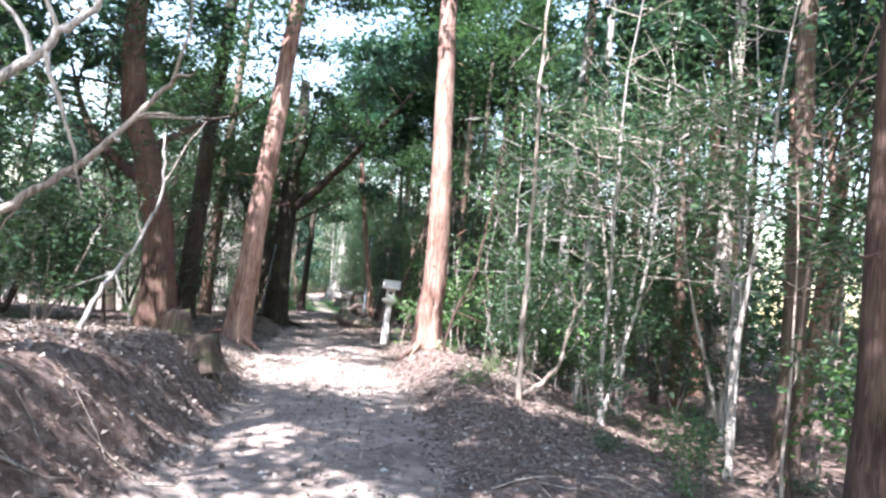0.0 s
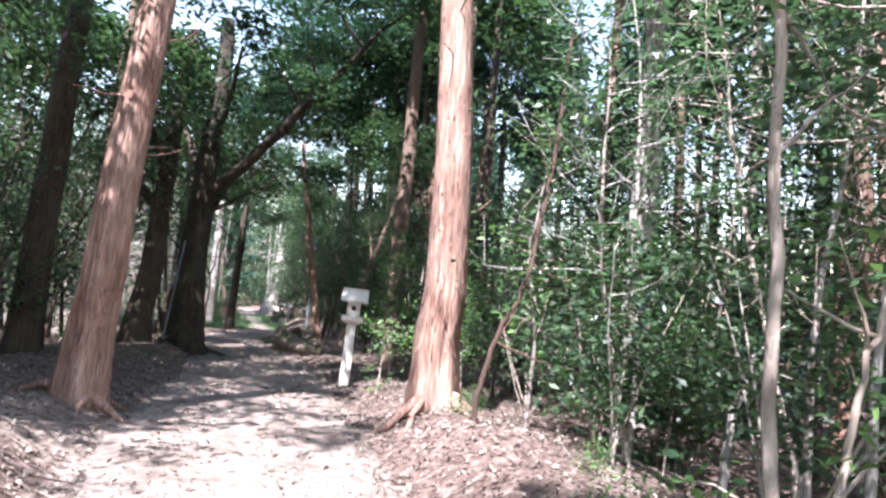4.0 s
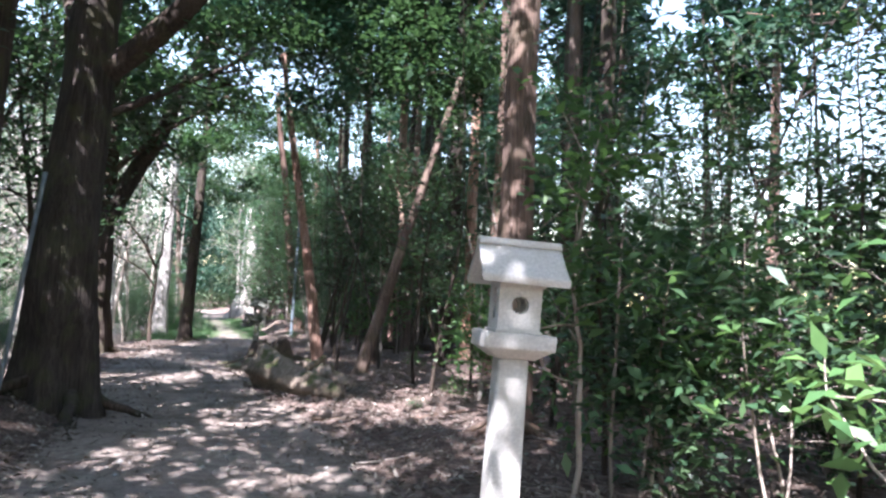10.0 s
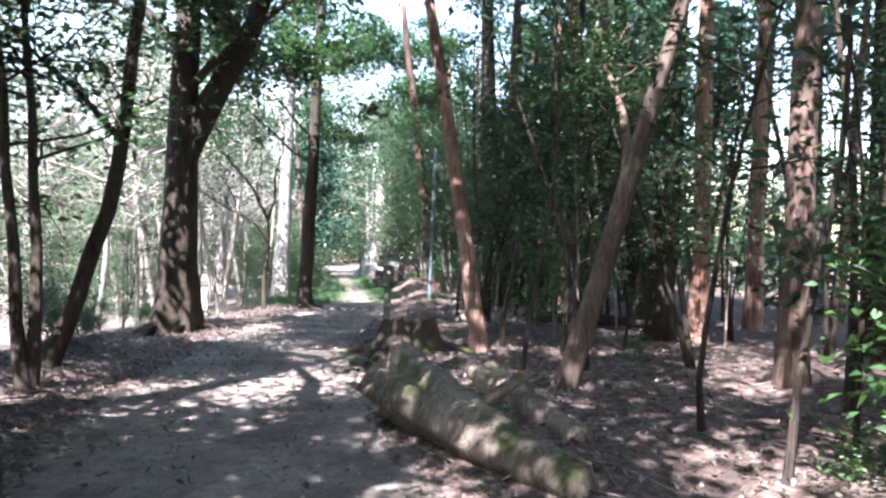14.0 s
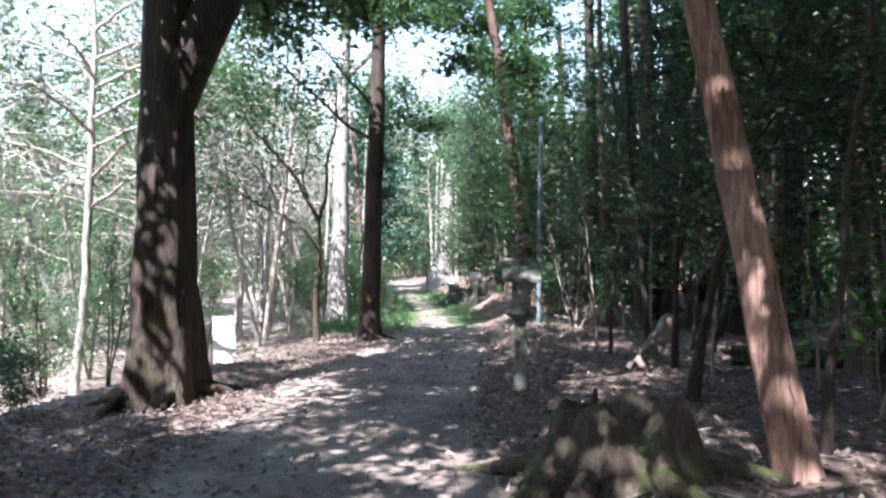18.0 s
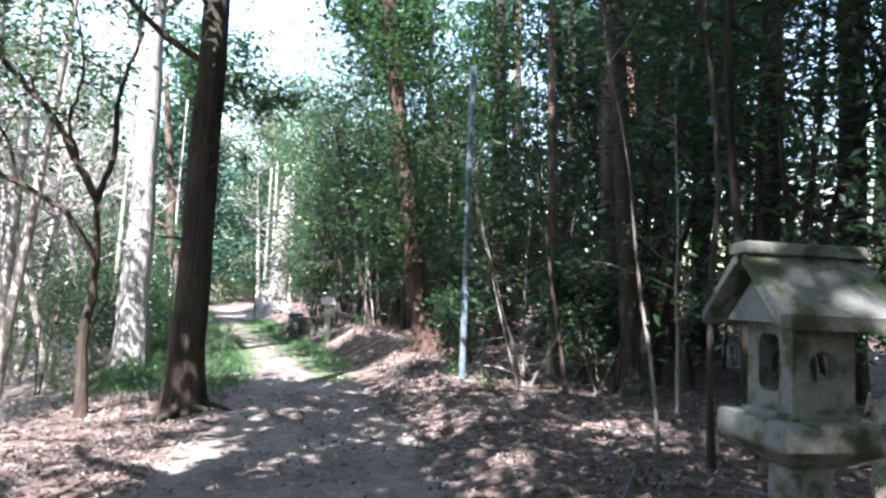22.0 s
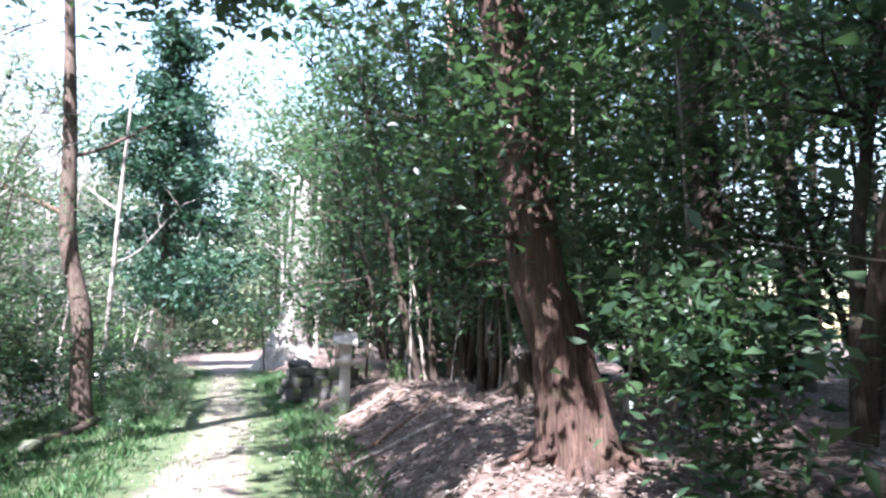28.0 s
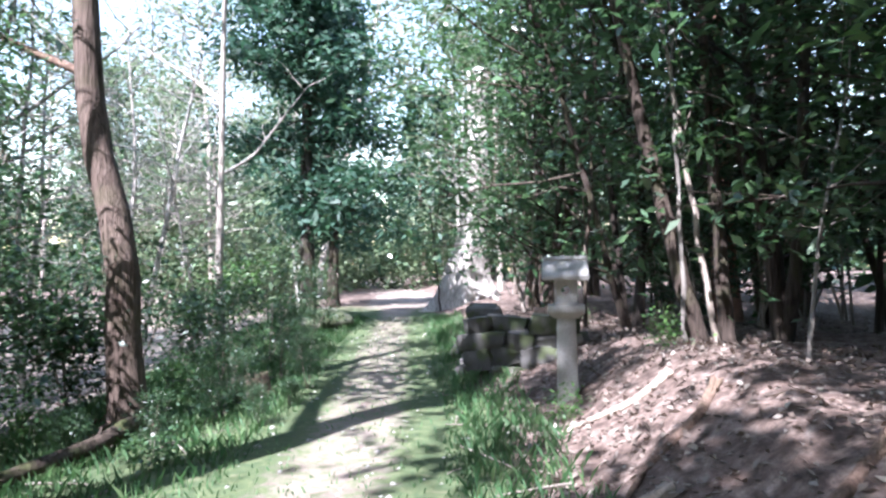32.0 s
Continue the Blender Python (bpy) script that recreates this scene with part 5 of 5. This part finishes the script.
def rock(x, y, z, sx, sy, sz, seed, mat=None, name="rock", parent=None, turn=0.0, label="", blocky=0.35):
    """An uneven rounded stone."""
    bm = bmesh.new()
    bmesh.ops.create_icosphere(bm, subdivisions=3, radius=1.0)
    for v in bm.verts:
        n = v.co.normalized()
        cube = Vector([math.copysign(abs(c) ** 0.45, c) for c in n])
        p = n.lerp(cube.normalized() * 1.05 * max(0.8, cube.length * 0.62), blocky * 2)
        p *= 1 + 0.22 * noise.noise(n * 1.3 + Vector((seed * 3.1, 0, 0))) + 0.09 * noise.noise(n * 4.0 + Vector((0, seed * 1.7, 0)))
        v.co = (p.x * sx, p.y * sy, p.z * sz)
    me = bpy.data.meshes.new(name)
    bm.to_mesh(me)
    bm.free()
    me.polygons.foreach_set("use_smooth", [True] * len(me.polygons))
    me.materials.append(mat or ROCK)
    ob = new(name, me)
    ob.parent = parent
    ob.matrix_basis = pose(x, y, z, 0, 0, turn)
    return tagged(ob, label, "rock") if parent is None else tagged(ob, label)


def block(name, sx, sy, sz, seed, mat):
    """A rough split stone: lumpy faces, chipped and rounded edges."""
    bm = bmesh.new()
    bmesh.ops.create_cube(bm, size=2.0)
    r = random.Random(seed)
    for v in bm.verts:
        v.co += Vector((r.uniform(-0.3, 0.25), r.uniform(-0.3, 0.25), r.uniform(-0.35, 0.25)))
    bmesh.ops.subdivide_edges(bm, edges=list(bm.edges), cuts=4, use_grid_fill=True)
    for v in bm.verts:
        p = v.co.copy()
        v.co = p.lerp(p.normalized() * 1.25, 0.3)
        v.co *= 1 + 0.13 * noise.noise(p * 1.1 + Vector((seed * 2.3, 0, 0))) + 0.07 * noise.noise(p * 3.0 + Vector((0, seed * 1.3, 0)))
        v.co = (v.co.x * sx, v.co.y * sy, v.co.z * sz)
    me = bpy.data.meshes.new(name)
    bm.to_mesh(me)
    bm.free()
    me.polygons.foreach_set("use_smooth", [True] * len(me.polygons))
    me.set_sharp_from_angle(angle=radians(34))
    me.materials.append(mat)
    return me


def stone_wall():
    """Rough courses of stones of unlike sizes: the face along x and the return along y."""
    rnd = random.Random(4)
    x0, y0 = -8.85, 55.15
    base = thing("dry_stone_wall", "low dry wall of rough dark mossy field stones", "stone wall")
    base.location = (x0, y0, ground_z(x0, y0))
    seed = 10
    for face in (0, 1):
        z = -0.08
        for row in range(4):
            h, run = rnd.uniform(0.19, 0.25), (rnd.uniform(-0.12, 0.02) if face == 0 else 0.3)
            while run < (1.5 - 0.1 * row if face == 0 else 1.7 - 0.25 * row):
                w = rnd.choice([0.22, 0.3, 0.36, 0.46, 0.58]) * rnd.uniform(0.9, 1.1)
                tall, seed = h * rnd.uniform(0.85, 1.25), seed + 1
                ob = part("stone", block("stone", w / 2 + 0.01, rnd.uniform(0.17, 0.24), tall / 2 + 0.01, seed, ROCK if seed % 6 else MOSS_ROCK), base)
                depth = rnd.uniform(-0.07, 0.07) + 0.03 * row
                if face == 0:
                    ob.matrix_basis = pose(run + w / 2, 0.12 + depth, z + h / 2, rnd.uniform(-9, 9), rnd.uniform(-8, 8), rnd.uniform(-12, 12))
                else:
                    ob.matrix_basis = pose(0.12 + depth - 0.1 * run, run + w / 2, z + h / 2, rnd.uniform(-6, 6), rnd.uniform(-6, 6), 93 + rnd.uniform(-10, 10))
                run += w + 0.005
            z += h
    heart = part("stone", block("stone", 0.5, 0.5, 0.3, 5, ROCK), base)
    heart.matrix_basis = pose(0.8, 0.95, 0.3)


stone_wall()


def log(points, radii, mat, label, seed, name="fallen_log", broken=True, stubs=2):
    """A rotten trunk lying on the ground with splintered ends."""
    rnd = np.random.RandomState(seed)
    pts = np.array(points, float)
    base = thing(name, label, "log")
    base.location = pts[0]
    k = np.linspace(0, len(pts) - 1, 14)
    line = np.stack([np.interp(k, range(len(pts)), pts[:, i]) for i in range(3)], 1) - pts[0]
    rad = np.interp(k, range(len(pts)), radii) * (1 + rnd.uniform(-0.08, 0.08, 14))
    part("trunk", Geo().add(*tube(line, rad, 18, 0.09, seed, 4, 1.0)).mesh("trunk", mat), base)
    if broken:
        for e, d in ((0, -1), (-1, 1)):
            way = (line[1] - line[0]) if e == 0 else (line[-1] - line[-2])
            way = d * way / np.linalg.norm(way)
            for _ in range(6):
                off = rnd.normal(0, 0.45, 3) * rad[e]
                sp = [line[e] + off - way * 0.1, line[e] + off + way * rnd.uniform(0.03, 0.2)]
                part("splinter", Geo().add(*tube(sp, [rad[e] * 0.25, rad[e] * 0.08], 5, 0.2, seed)).mesh("splinter", mat), base)
    for _ in range(stubs):
        q = line[rnd.randint(3, 11)]
        tw = bent(rnd, q, rnd.normal(0, 0.5, 3) + (0, 0, 1), rad.max() * 2.0, 3, 0.2)
        part("stub", Geo().add(*tube(tw, rad.max() * 0.22 * np.linspace(1, 0.6, len(tw)), 7, 0.1, seed)).mesh("stub", mat), base)
    return base


STUMP = bark("stump_wood", (0.025, 0.019, 0.014), (0.066, 0.051, 0.04), (0.14, 0.112, 0.088), moss=0.9, fibre=6.0)
MOSSY = bark("mossy_wood", (0.07, 0.058, 0.045), (0.17, 0.145, 0.115), (0.30, 0.265, 0.215), moss=1.0, fibre=5.0)
log([(-4.05, 27.6, 0.27), (-3.6, 26.9, 0.2), (-3.1, 26.1, 0.14), (-2.62, 25.3, 0.15)], [0.34, 0.27, 0.19, 0.14], MOSSY, "thick rotten log, yellow-green with moss at its thin end", 301, stubs=1)
log([(-3.25, 28.9, 0.15), (-2.9, 27.9, 0.15), (-2.45, 26.5, 0.12)], [0.16, 0.15, 0.1], ROTTEN, "crumbling reddish rotten log lying in the litter", 302)
log([(-2.2, 36.9, 0.15), (-0.6, 36.2, 0.2), (1.2, 35.6, 0.18)], [0.13, 0.12, 0.09], BARK_DARK, "dark fallen log under the trees", 303, stubs=1)
log([(-3.7, 35.7, 0.05), (-3.4, 36.1, 0.35), (-3.15, 36.4, 0.68)], [0.13, 0.12, 0.11], ROTTEN, "short rotten log propped aslant", 304, stubs=0)
log([(-11.15, 50.4, -0.3), (-11.1, 51.4, -0.27), (-11.25, 52.2, -0.22)], [0.05, 0.06, 0.07], STUMP, "dark mossy log at the foot of the bent tree", 305, stubs=1)
log([(-2.9, 24.0, 0.02), (-1.9, 23.6, 0.06), (-0.9, 24.4, 0.1)], [0.03, 0.028, 0.02], BARK_BROWN, "thin fallen branch on the leaf litter", 306, "fallen_branch", False, 0)
log([(1.2, 25.6, 0.16), (0.2, 26.4, 0.14), (-0.8, 27.6, 0.12)], [0.04, 0.035, 0.02], BARK_BROWN, "fallen branch on the leaf litter", 307, "fallen_branch", False, 1)
log([(0.3, 8.6, 0.12), (1.3, 8.4, 0.05), (2.2, 7.9, -0.15)], [0.025, 0.03, 0.02], TWIG, "fallen branch on the slope", 308, "fallen_branch", False, 1)
for x, y, sx, sy, sz, s in [(-4.95, 30.6, 0.16, 0.14, 0.1, 4),
                            (-11.0, 50.0, 0.16, 0.14, 0.12, 6), (-13.2, 61.2, 0.7, 0.6, 0.35, 8), (-9.2, 57.0, 0.25, 0.25, 0.2, 9)]:
    rock(x, y, ground_z(x, y) + 0.35 * sz, sx, sy, sz, s + 200, MOSS_ROCK, turn=40 * s, label="mossy rounded boulder half sunk in the ground", blocky=0.15)




for n, (x, y, a, ln) in enumerate([(-6.9, 50.6, 200, 1.3), (-6.5, 51.6, 235, 1.2), (-6.7, 52.3, 190, 0.9), (-6.0, 50.2, 215, 1.5), (-5.9, 49.0, 180, 1.1), (-7.0, 49.4, 245, 0.8), (-5.6, 51.0, 250, 1.0)]):
    wind = [0.0, 0.25, -0.2, 0.1]
    way = [(x + ln * k * math.cos(radians(a)) - 0.3 * w * math.sin(radians(a)), y + ln * k * math.sin(radians(a)) + 0.3 * w * math.cos(radians(a))) for k, w in zip((0, 0.33, 0.66, 1.0), wind)]
    log([(u, v, ground_z(u, v) + 0.015) for u, v in way], [0.04, 0.03, 0.025, 0.012], BARK_BROWN if n % 2 else TWIG, "bare tree root exposed on the bank", 320 + n, "exposed_root", False, 0)


def stump(x, y, radius, high, label, seed, mat):
    """A broken-off foot of a tree: a flaring fluted shell with a ragged rim and a hollow heart."""
    rnd = np.random.RandomState(seed)
    base = thing("tree_stump", label, "stump")
    base.location = (x, y, ground_z(x, y))
    n = 40
    ang = np.linspace(0, 2 * np.pi, n, endpoint=False)
    lobes = 0.5 * np.sin(5 * ang + seed) + 0.3 * np.sin(3 * ang + 2.0 * seed) + 0.2 * np.sin(9 * ang)
    rim = high * (0.86 + 0.1 * np.sin(ang + 2.4) + 0.05 * np.sin(4 * ang + seed) + rnd.uniform(-0.05, 0.05, n))
    rim = rim * (1 - 0.5 * np.exp(-((ang - 4.9) / 0.3) ** 2)) if radius > 0.3 else rim
    rows = []
    for k, grow, deep in ((-0.25, 1.6, 0.2), (0.0, 1.42, 0.18), (0.15, 1.28, 0.15), (0.35, 1.17, 0.12), (0.6, 1.08, 0.1), (0.82, 1.0, 0.08), (0.97, 0.93, 0.07), (1.0, 0.84, 0.06)):
        rr = radius * grow * (1 + deep * lobes)
        rows.append(np.stack([rr * np.cos(ang), rr * np.sin(ang), rim * k if k > 0 else np.full(n, high * k)], 1))
    for shrink, k in ((0.62, 0.96), (0.5, 0.7), (0.35, 0.5)):
        rr = radius * shrink * (1 + 0.05 * lobes)
        rows.append(np.stack([rr * np.cos(ang), rr * np.sin(ang), rim * k + rnd.uniform(-0.02, 0.02, n)], 1))
    g = Geo()
    quads = [(i * n + j, i * n + (j + 1) % n, (i + 1) * n + (j + 1) % n, (i + 1) * n + j) for i in range(len(rows) - 1) for j in range(n)]
    quads.append(tuple((len(rows) - 1) * n + j for j in range(n)))
    g.add(np.concatenate(rows), quads)
    part("trunk", g.mesh("trunk", mat), base)
    for k in range(7 if radius > 0.3 else 4):
        a = 6.283 * (k + rnd.uniform(-0.25, 0.25)) / (7 if radius > 0.3 else 4)
        run = np.linspace(0.9, rnd.uniform(2.2, 3.0), 6) * radius
        sway = np.cumsum(rnd.normal(0, 0.06, 6)) * radius
        px, py = run * math.cos(a) - sway * math.sin(a), run * math.sin(a) + sway * math.cos(a)
        pz = np.array([ground_z(x + u, y + v) for u, v in zip(px, py)]) - base.location.z + np.linspace(0.14 * high, -0.05, 6)
        part("root", Geo().add(*tube(np.stack([px, py, pz], 1), radius * np.linspace(0.26, 0.08, 6), 8, 0.12, seed + k)).mesh("root", mat), base)
    for _ in range(10 if radius > 0.3 else 5):
        a, hz = rnd.uniform(0, 6.283), high * rnd.uniform(0.45, 0.75)
        foot = np.array([radius * 0.9 * math.cos(a), radius * 0.9 * math.sin(a), hz - 0.12])
        tip = foot * (0.92, 0.92, 1) + (0, 0, rnd.uniform(0.15, 0.3))
        part("splinter", Geo().add(*tube([foot, 0.5 * (foot + tip), tip], radius * np.array([0.1, 0.08, 0.03]), 5, 0.25, seed)).mesh("splinter", mat), base)


stump(-4.38, 31.5, 0.45, 0.54, "broad mossy rotten stump with splayed roots", 405, STUMP)
stump(-2.9, 8.2, 0.2, 0.36, "dark jagged rotten stump on the bank", 402, STUMP)
stump(-3.5, 8.9, 0.16, 0.35, "low crumbling stump on the bank", 404, STUMP)
stump(-4.95, 50.3, 0.16, 0.52, "dark jagged stump on top of the bank", 406, STUMP)
stump(-11.15, 54.0, 0.18, 0.3, "mossy low stump among the grass", 403, STUMP)


# a broken snag and bare branches fallen in the litter behind the pole
stem_tree("snag", [(-3.42, 43.15, -0.05), (-3.42, 43.15, 0.35), (-3.36, 43.15, 0.72)], 0.075, BARK_PALE, "short broken pale snag in a sunny gap", 1, 232, None, 0.75)
stem_tree("arching_branch", [(-4.5, 43.6, 0.05), (-4.45, 43.6, 0.6), (-4.1, 43.5, 0.66), (-3.85, 43.4, 0.35), (-3.7, 43.35, 0.1)], 0.016, BARK_PALE, "thin bare branch arching over the litter", 4, 233, None, 0.5)
for n, (x, y, a, ln) in enumerate([(-4.2, 43.0, 20, 1.0), (-3.8, 43.3, 75, 0.8), (-3.3, 43.5, 150, 1.2), (-2.9, 43.3, 100, 0.9), (-3.9, 42.7, 170, 0.7), (-3.1, 42.9, 40, 1.1), (-2.5, 43.8, 10, 1.0), (-1.4, 36.9, 30, 1.3), (-2.4, 36.4, 120, 1.0)]):
    way = [(x + ln * k * math.cos(radians(a)) - 0.12 * w * math.sin(radians(a)), y + ln * k * math.sin(radians(a)) + 0.12 * w * math.cos(radians(a)), lift) for k, w, lift in ((0, 0, 0.03), (0.33, 1, 0.12), (0.66, -0.6, 0.2), (1.0, 0.4, 0.32 - 0.03 * n))]
    log([(u, v, ground_z(u, v) + up) for u, v, up in way], [0.022, 0.018, 0.014, 0.008], BARK_PALE if n % 2 else TWIG, "bare dead branch lying in the litter", 340 + n, "fallen_branch", False, 2)
for n, (x, y, size) in enumerate([(-10.7, 51.6, 0.2), (-10.9, 52.9, 0.24), (-10.4, 53.4, 0.2), (-11.0, 53.6, 0.26), (-10.6, 54.3, 0.22), (-11.3, 51.4, 0.26), (-10.3, 52.5, 0.16), (-11.3, 55.0, 0.3), (-11.6, 56.2, 0.3), (-11.9, 57.4, 0.32),
                                  (-9.3, 31.2, 0.25), (-9.8, 32.0, 0.3), (-9.0, 30.3, 0.22), (-10.1, 30.9, 0.35), (-8.9, 29.6, 0.2), (-10.4, 33.2, 0.3)]):
    plant("shrub", BUSHES[n % 3], x, y, "low dark evergreen growth beside the path", "shrub", 67 * n, size, "low growth")


# flat panel in place of an unidentified shape; the sun's white is its colour
def board():
    base = thing("sunlit_white_panel", "white panel standing in for an unclear sunlit shape beside a thin dark stake", "board")
    m, nt, bs = shader("sunlit_white")
    col = ramp(nt, noise_of(nt, coords(nt), 6, 4), [(0.3, (0.68, 0.67, 0.64)), (0.6, (0.82, 0.81, 0.79))])
    nt.links.new(col, bs.inputs["Base Color"])
    bs.inputs["Roughness"].default_value = 0.6
    base.matrix_world = pose(-10.95, 38.9, ground_z(-10.95, 38.9), 6, 0, 10)
    part("panel", worn_block("panel", box_verts(0.21, 0.012, -0.05, 0.92), BOX, m, 0.004, 0.001, 1), base)
    part("stake", Geo().add(*tube([(-0.26, -0.03, -0.2), (-0.22, 0.02, 1.0)], [0.014, 0.012], 7, 0.1, 2)).mesh("stake", BARK_DARK), base, "thin dark stake")


board()

# ---------------------------------------------------------------- leaf litter, twigs, grass and far woods
def strewn_places(count, rnd, y_range, spread, gap, side=0):
    y = rnd.uniform(y_range[0], y_range[1], count)
    s = np.abs(rnd.normal(0, spread, count)) * (rnd.choice([-1, 1], count) if side == 0 else side)
    x = path_x(y) + np.sign(s) * (path_half(y) + gap) + s
    return x, y


def litter():
    rnd = np.random.RandomState(7)
    x, y = strewn_places(100000, rnd, (-0.5, 60), 2.9, -0.15)
    xp, yp = strewn_places(9000, rnd, (0, 58), 0.8, -1.2)
    x, y = np.r_[x, xp], np.r_[y, yp]
    keep = ~((y > 43) & (x - path_x(y) < path_half(y) + 0.5) & (x - path_x(y) > -4))
    x, y = x[keep], y[keep]
    c = np.stack([x, y, height(x, y) + rnd.uniform(0.0, 0.035, len(x))], 1)
    n = len(c)
    a = rnd.uniform(0, 6.283, n)
    tilt = rnd.normal(0, 0.42, (n, 2))
    L, W = rnd.uniform(0.014, 0.042, n), rnd.uniform(0.008, 0.021, n)
    u = np.stack([np.cos(a), np.sin(a), tilt[:, 0]], 1)
    w = np.stack([-np.sin(a), np.cos(a), tilt[:, 1]], 1)
    v = np.empty((n, 4, 3))
    v[:, 0], v[:, 2] = c - u * L[:, None], c + u * L[:, None]
    v[:, 1], v[:, 3] = c + w * W[:, None] + [0, 0, 0.008], c - w * W[:, None] + [0, 0, 0.008]
    tagged(new("leaf_litter", mesh_of("leaf_litter", v.reshape(-1, 3), np.arange(4 * n).reshape(n, 4), LITTER)), "fallen brown leaves strewn over the ground", "leaf litter", kind="stuff")


litter()


def pebbles():
    rnd = np.random.RandomState(17)
    n = 1600
    y = rnd.uniform(1, 62, n)
    x = path_x(y) + rnd.normal(0, 0.8, n)
    s = rnd.uniform(0.006, 0.022, n) * rnd.choice([1, 1, 1, 1.8], n)
    shape = np.array([(1, 0, 0), (-1, 0, 0), (0, 1, 0), (0, -1, 0), (0, 0, 0.6), (0, 0, -0.6)])
    tris = np.array([(0, 2, 4), (2, 1, 4), (1, 3, 4), (3, 0, 4), (2, 0, 5), (1, 2, 5), (3, 1, 5), (0, 3, 5)])
    v = shape[None] * s[:, None, None] * rnd.uniform(0.6, 1.4, (n, 6, 1)) + np.stack([x, y, height(x, y)], 1)[:, None]
    f = tris[None] + 6 * np.arange(n)[:, None, None]
    tagged(new("pebbles", mesh_of("pebbles", v.reshape(-1, 3), f.reshape(-1, 3), STONE_GREY)), "small grey pebbles on the trodden path", "pebbles", kind="stuff")


pebbles()


def twig_litter():
    rnd = np.random.RandomState(8)
    x, y = strewn_places(900, rnd, (0, 58), 2.6, 0.0)
    g = Geo()
    for px, py in zip(x, y):
        a, ln = rnd.uniform(0, 6.3), rnd.uniform(0.15, 0.8)
        ks = np.linspace(-0.5, 0.5, 4) * ln
        qx, qy = px + ks * math.cos(a) + rnd.normal(0, 0.02, 4), py + ks * math.sin(a) + rnd.normal(0, 0.02, 4)
        g.add(*tube(np.stack([qx, qy, height(qx, qy) + 0.012 + rnd.uniform(0, 0.03)], 1), rnd.uniform(0.004, 0.011) * np.linspace(1, 0.5, 4), 4))
    tagged(new("fallen_twigs", g.mesh("fallen_twigs", TWIG)), "small fallen twigs lying in the litter", "twigs", kind="stuff")


twig_litter()


def grass():
    rnd = np.random.RandomState(9)
    n = 64000
    y = rnd.uniform(42, 64, n)
    s = rnd.uniform(-3.6, 1.7, n)
    want = smooth(42, 47, y) * np.where(np.abs(s) < 0.75, 0.12, 1.0) * (0.45 + 0.55 * (waves(s * 3, y * 3, 1.2, 12) > -0.1)) * np.where(s > 0, smooth(46, 49, y), 1)
    keep = rnd.uniform(0, 1, n) < want
    y, s = y[keep], s[keep]
    x = s + path_x(y)
    n = len(x)
    h = rnd.uniform(0.04, 0.15, n) * np.where(np.abs(s) < 0.9, 0.5, 1.0) * np.where((s > 0.7) & (y > 51), 1.1, 1.0)
    a = rnd.uniform(0, 6.283, n)
    bend = rnd.uniform(0.2, 0.8, n) * h
    c = np.stack([x, y, height(x, y) - 0.01], 1)
    u = np.stack([np.cos(a), np.sin(a), 0 * a], 1)
    w = np.stack([-np.sin(a), np.cos(a), 0 * a], 1) * 0.006
    v = np.empty((n, 4, 3))
    v[:, 0], v[:, 1] = c - w, c + w
    v[:, 2] = c + u * bend[:, None] + np.array([0, 0, 1.0]) * h[:, None]
    v[:, 3] = c + u * bend[:, None] * 0.35 - w * 0.8 + np.array([0, 0, 1.0]) * h[:, None] * 0.6
    tagged(new("grass", mesh_of("grass", v.reshape(-1, 3), np.arange(4 * n).reshape(n, 4), GRASS)), "short bright green grass and weeds beside the path", "grass", kind="stuff")


grass()
strew(46, (-7, 7, 3, 60), LOW_GREEN, "seedling", "small leafy seedling in the litter", "seedling", "seedlings", 0.5, (0.14, 0.3), seed=21, apart=0.6)
strew(26, (-4.5, -1.0, 44, 62), LOW_GREEN, "seedling", "low dark green plant at the path's edge", "seedling", "seedlings", 0.5, (0.2, 0.35), seed=22, apart=0.5)


def far_woods(name, label, mat, areas, seed, size):
    """Foliage masses beyond the nearer trees: areas of (x0, x1, y0, y1, lowest, highest, clumps), x from the path."""
    rnd = np.random.RandomState(seed)
    places = []
    for x0, x1, y0, y1, z0, z1, n in areas:
        y = rnd.uniform(y0, y1, n)
        x = path_x(y) + rnd.uniform(x0, x1, n)
        places.append(np.stack([x, y, height(x, y) + rnd.uniform(z0, z1, n)], 1))
    c = clumps(rnd, np.concatenate(places), 26, (0.75, 0.75, 0.45))
    tagged(new(name, mesh_of(name, *leaves(c, size, size * 0.45, seed), mat)), label, "far woods", kind="stuff")


far_woods("far_woods", "dark evergreen foliage deep in the wood", LEAF_DARK, [(14, 30, -4, 20, 0.2, 7, 550), (12, 30, 20, 70, 0.0, 5, 420), (6, 20, 54, 74, 0.2, 8, 130), (-32, -14, -4, 26, 0.3, 8, 600), (4, 26, 78, 104, 0.3, 12, 400), (-26, -3, 84, 104, 0.3, 9, 450), (-8, 12, -26, -12, 0.3, 10, 150)], 31, 0.5)
far_woods("forest_edge", "dark evergreen wood closing the distance", LEAF_DARK, [(-50, 60, 112, 140, 0.0, 13, 1300), (-75, -42, -20, 120, 0.0, 12, 700), (-75, -38, -20, 140, 0.0, 4, 600), (-50, 60, 100, 122, 0.0, 4, 800)], 35, 0.95)
far_woods("sunny_woods", "pale sunlit foliage beyond the clearing", LEAF_SUNLIT, [(-40, -23, 26, 80, 0.2, 8, 700), (-14, -3.5, 70, 80, 0.2, 6, 160), (-9, 5, 82, 88, 0.0, 4.5, 260), (27, 46, -4, 80, 0.2, 9, 900)], 32, 0.45)
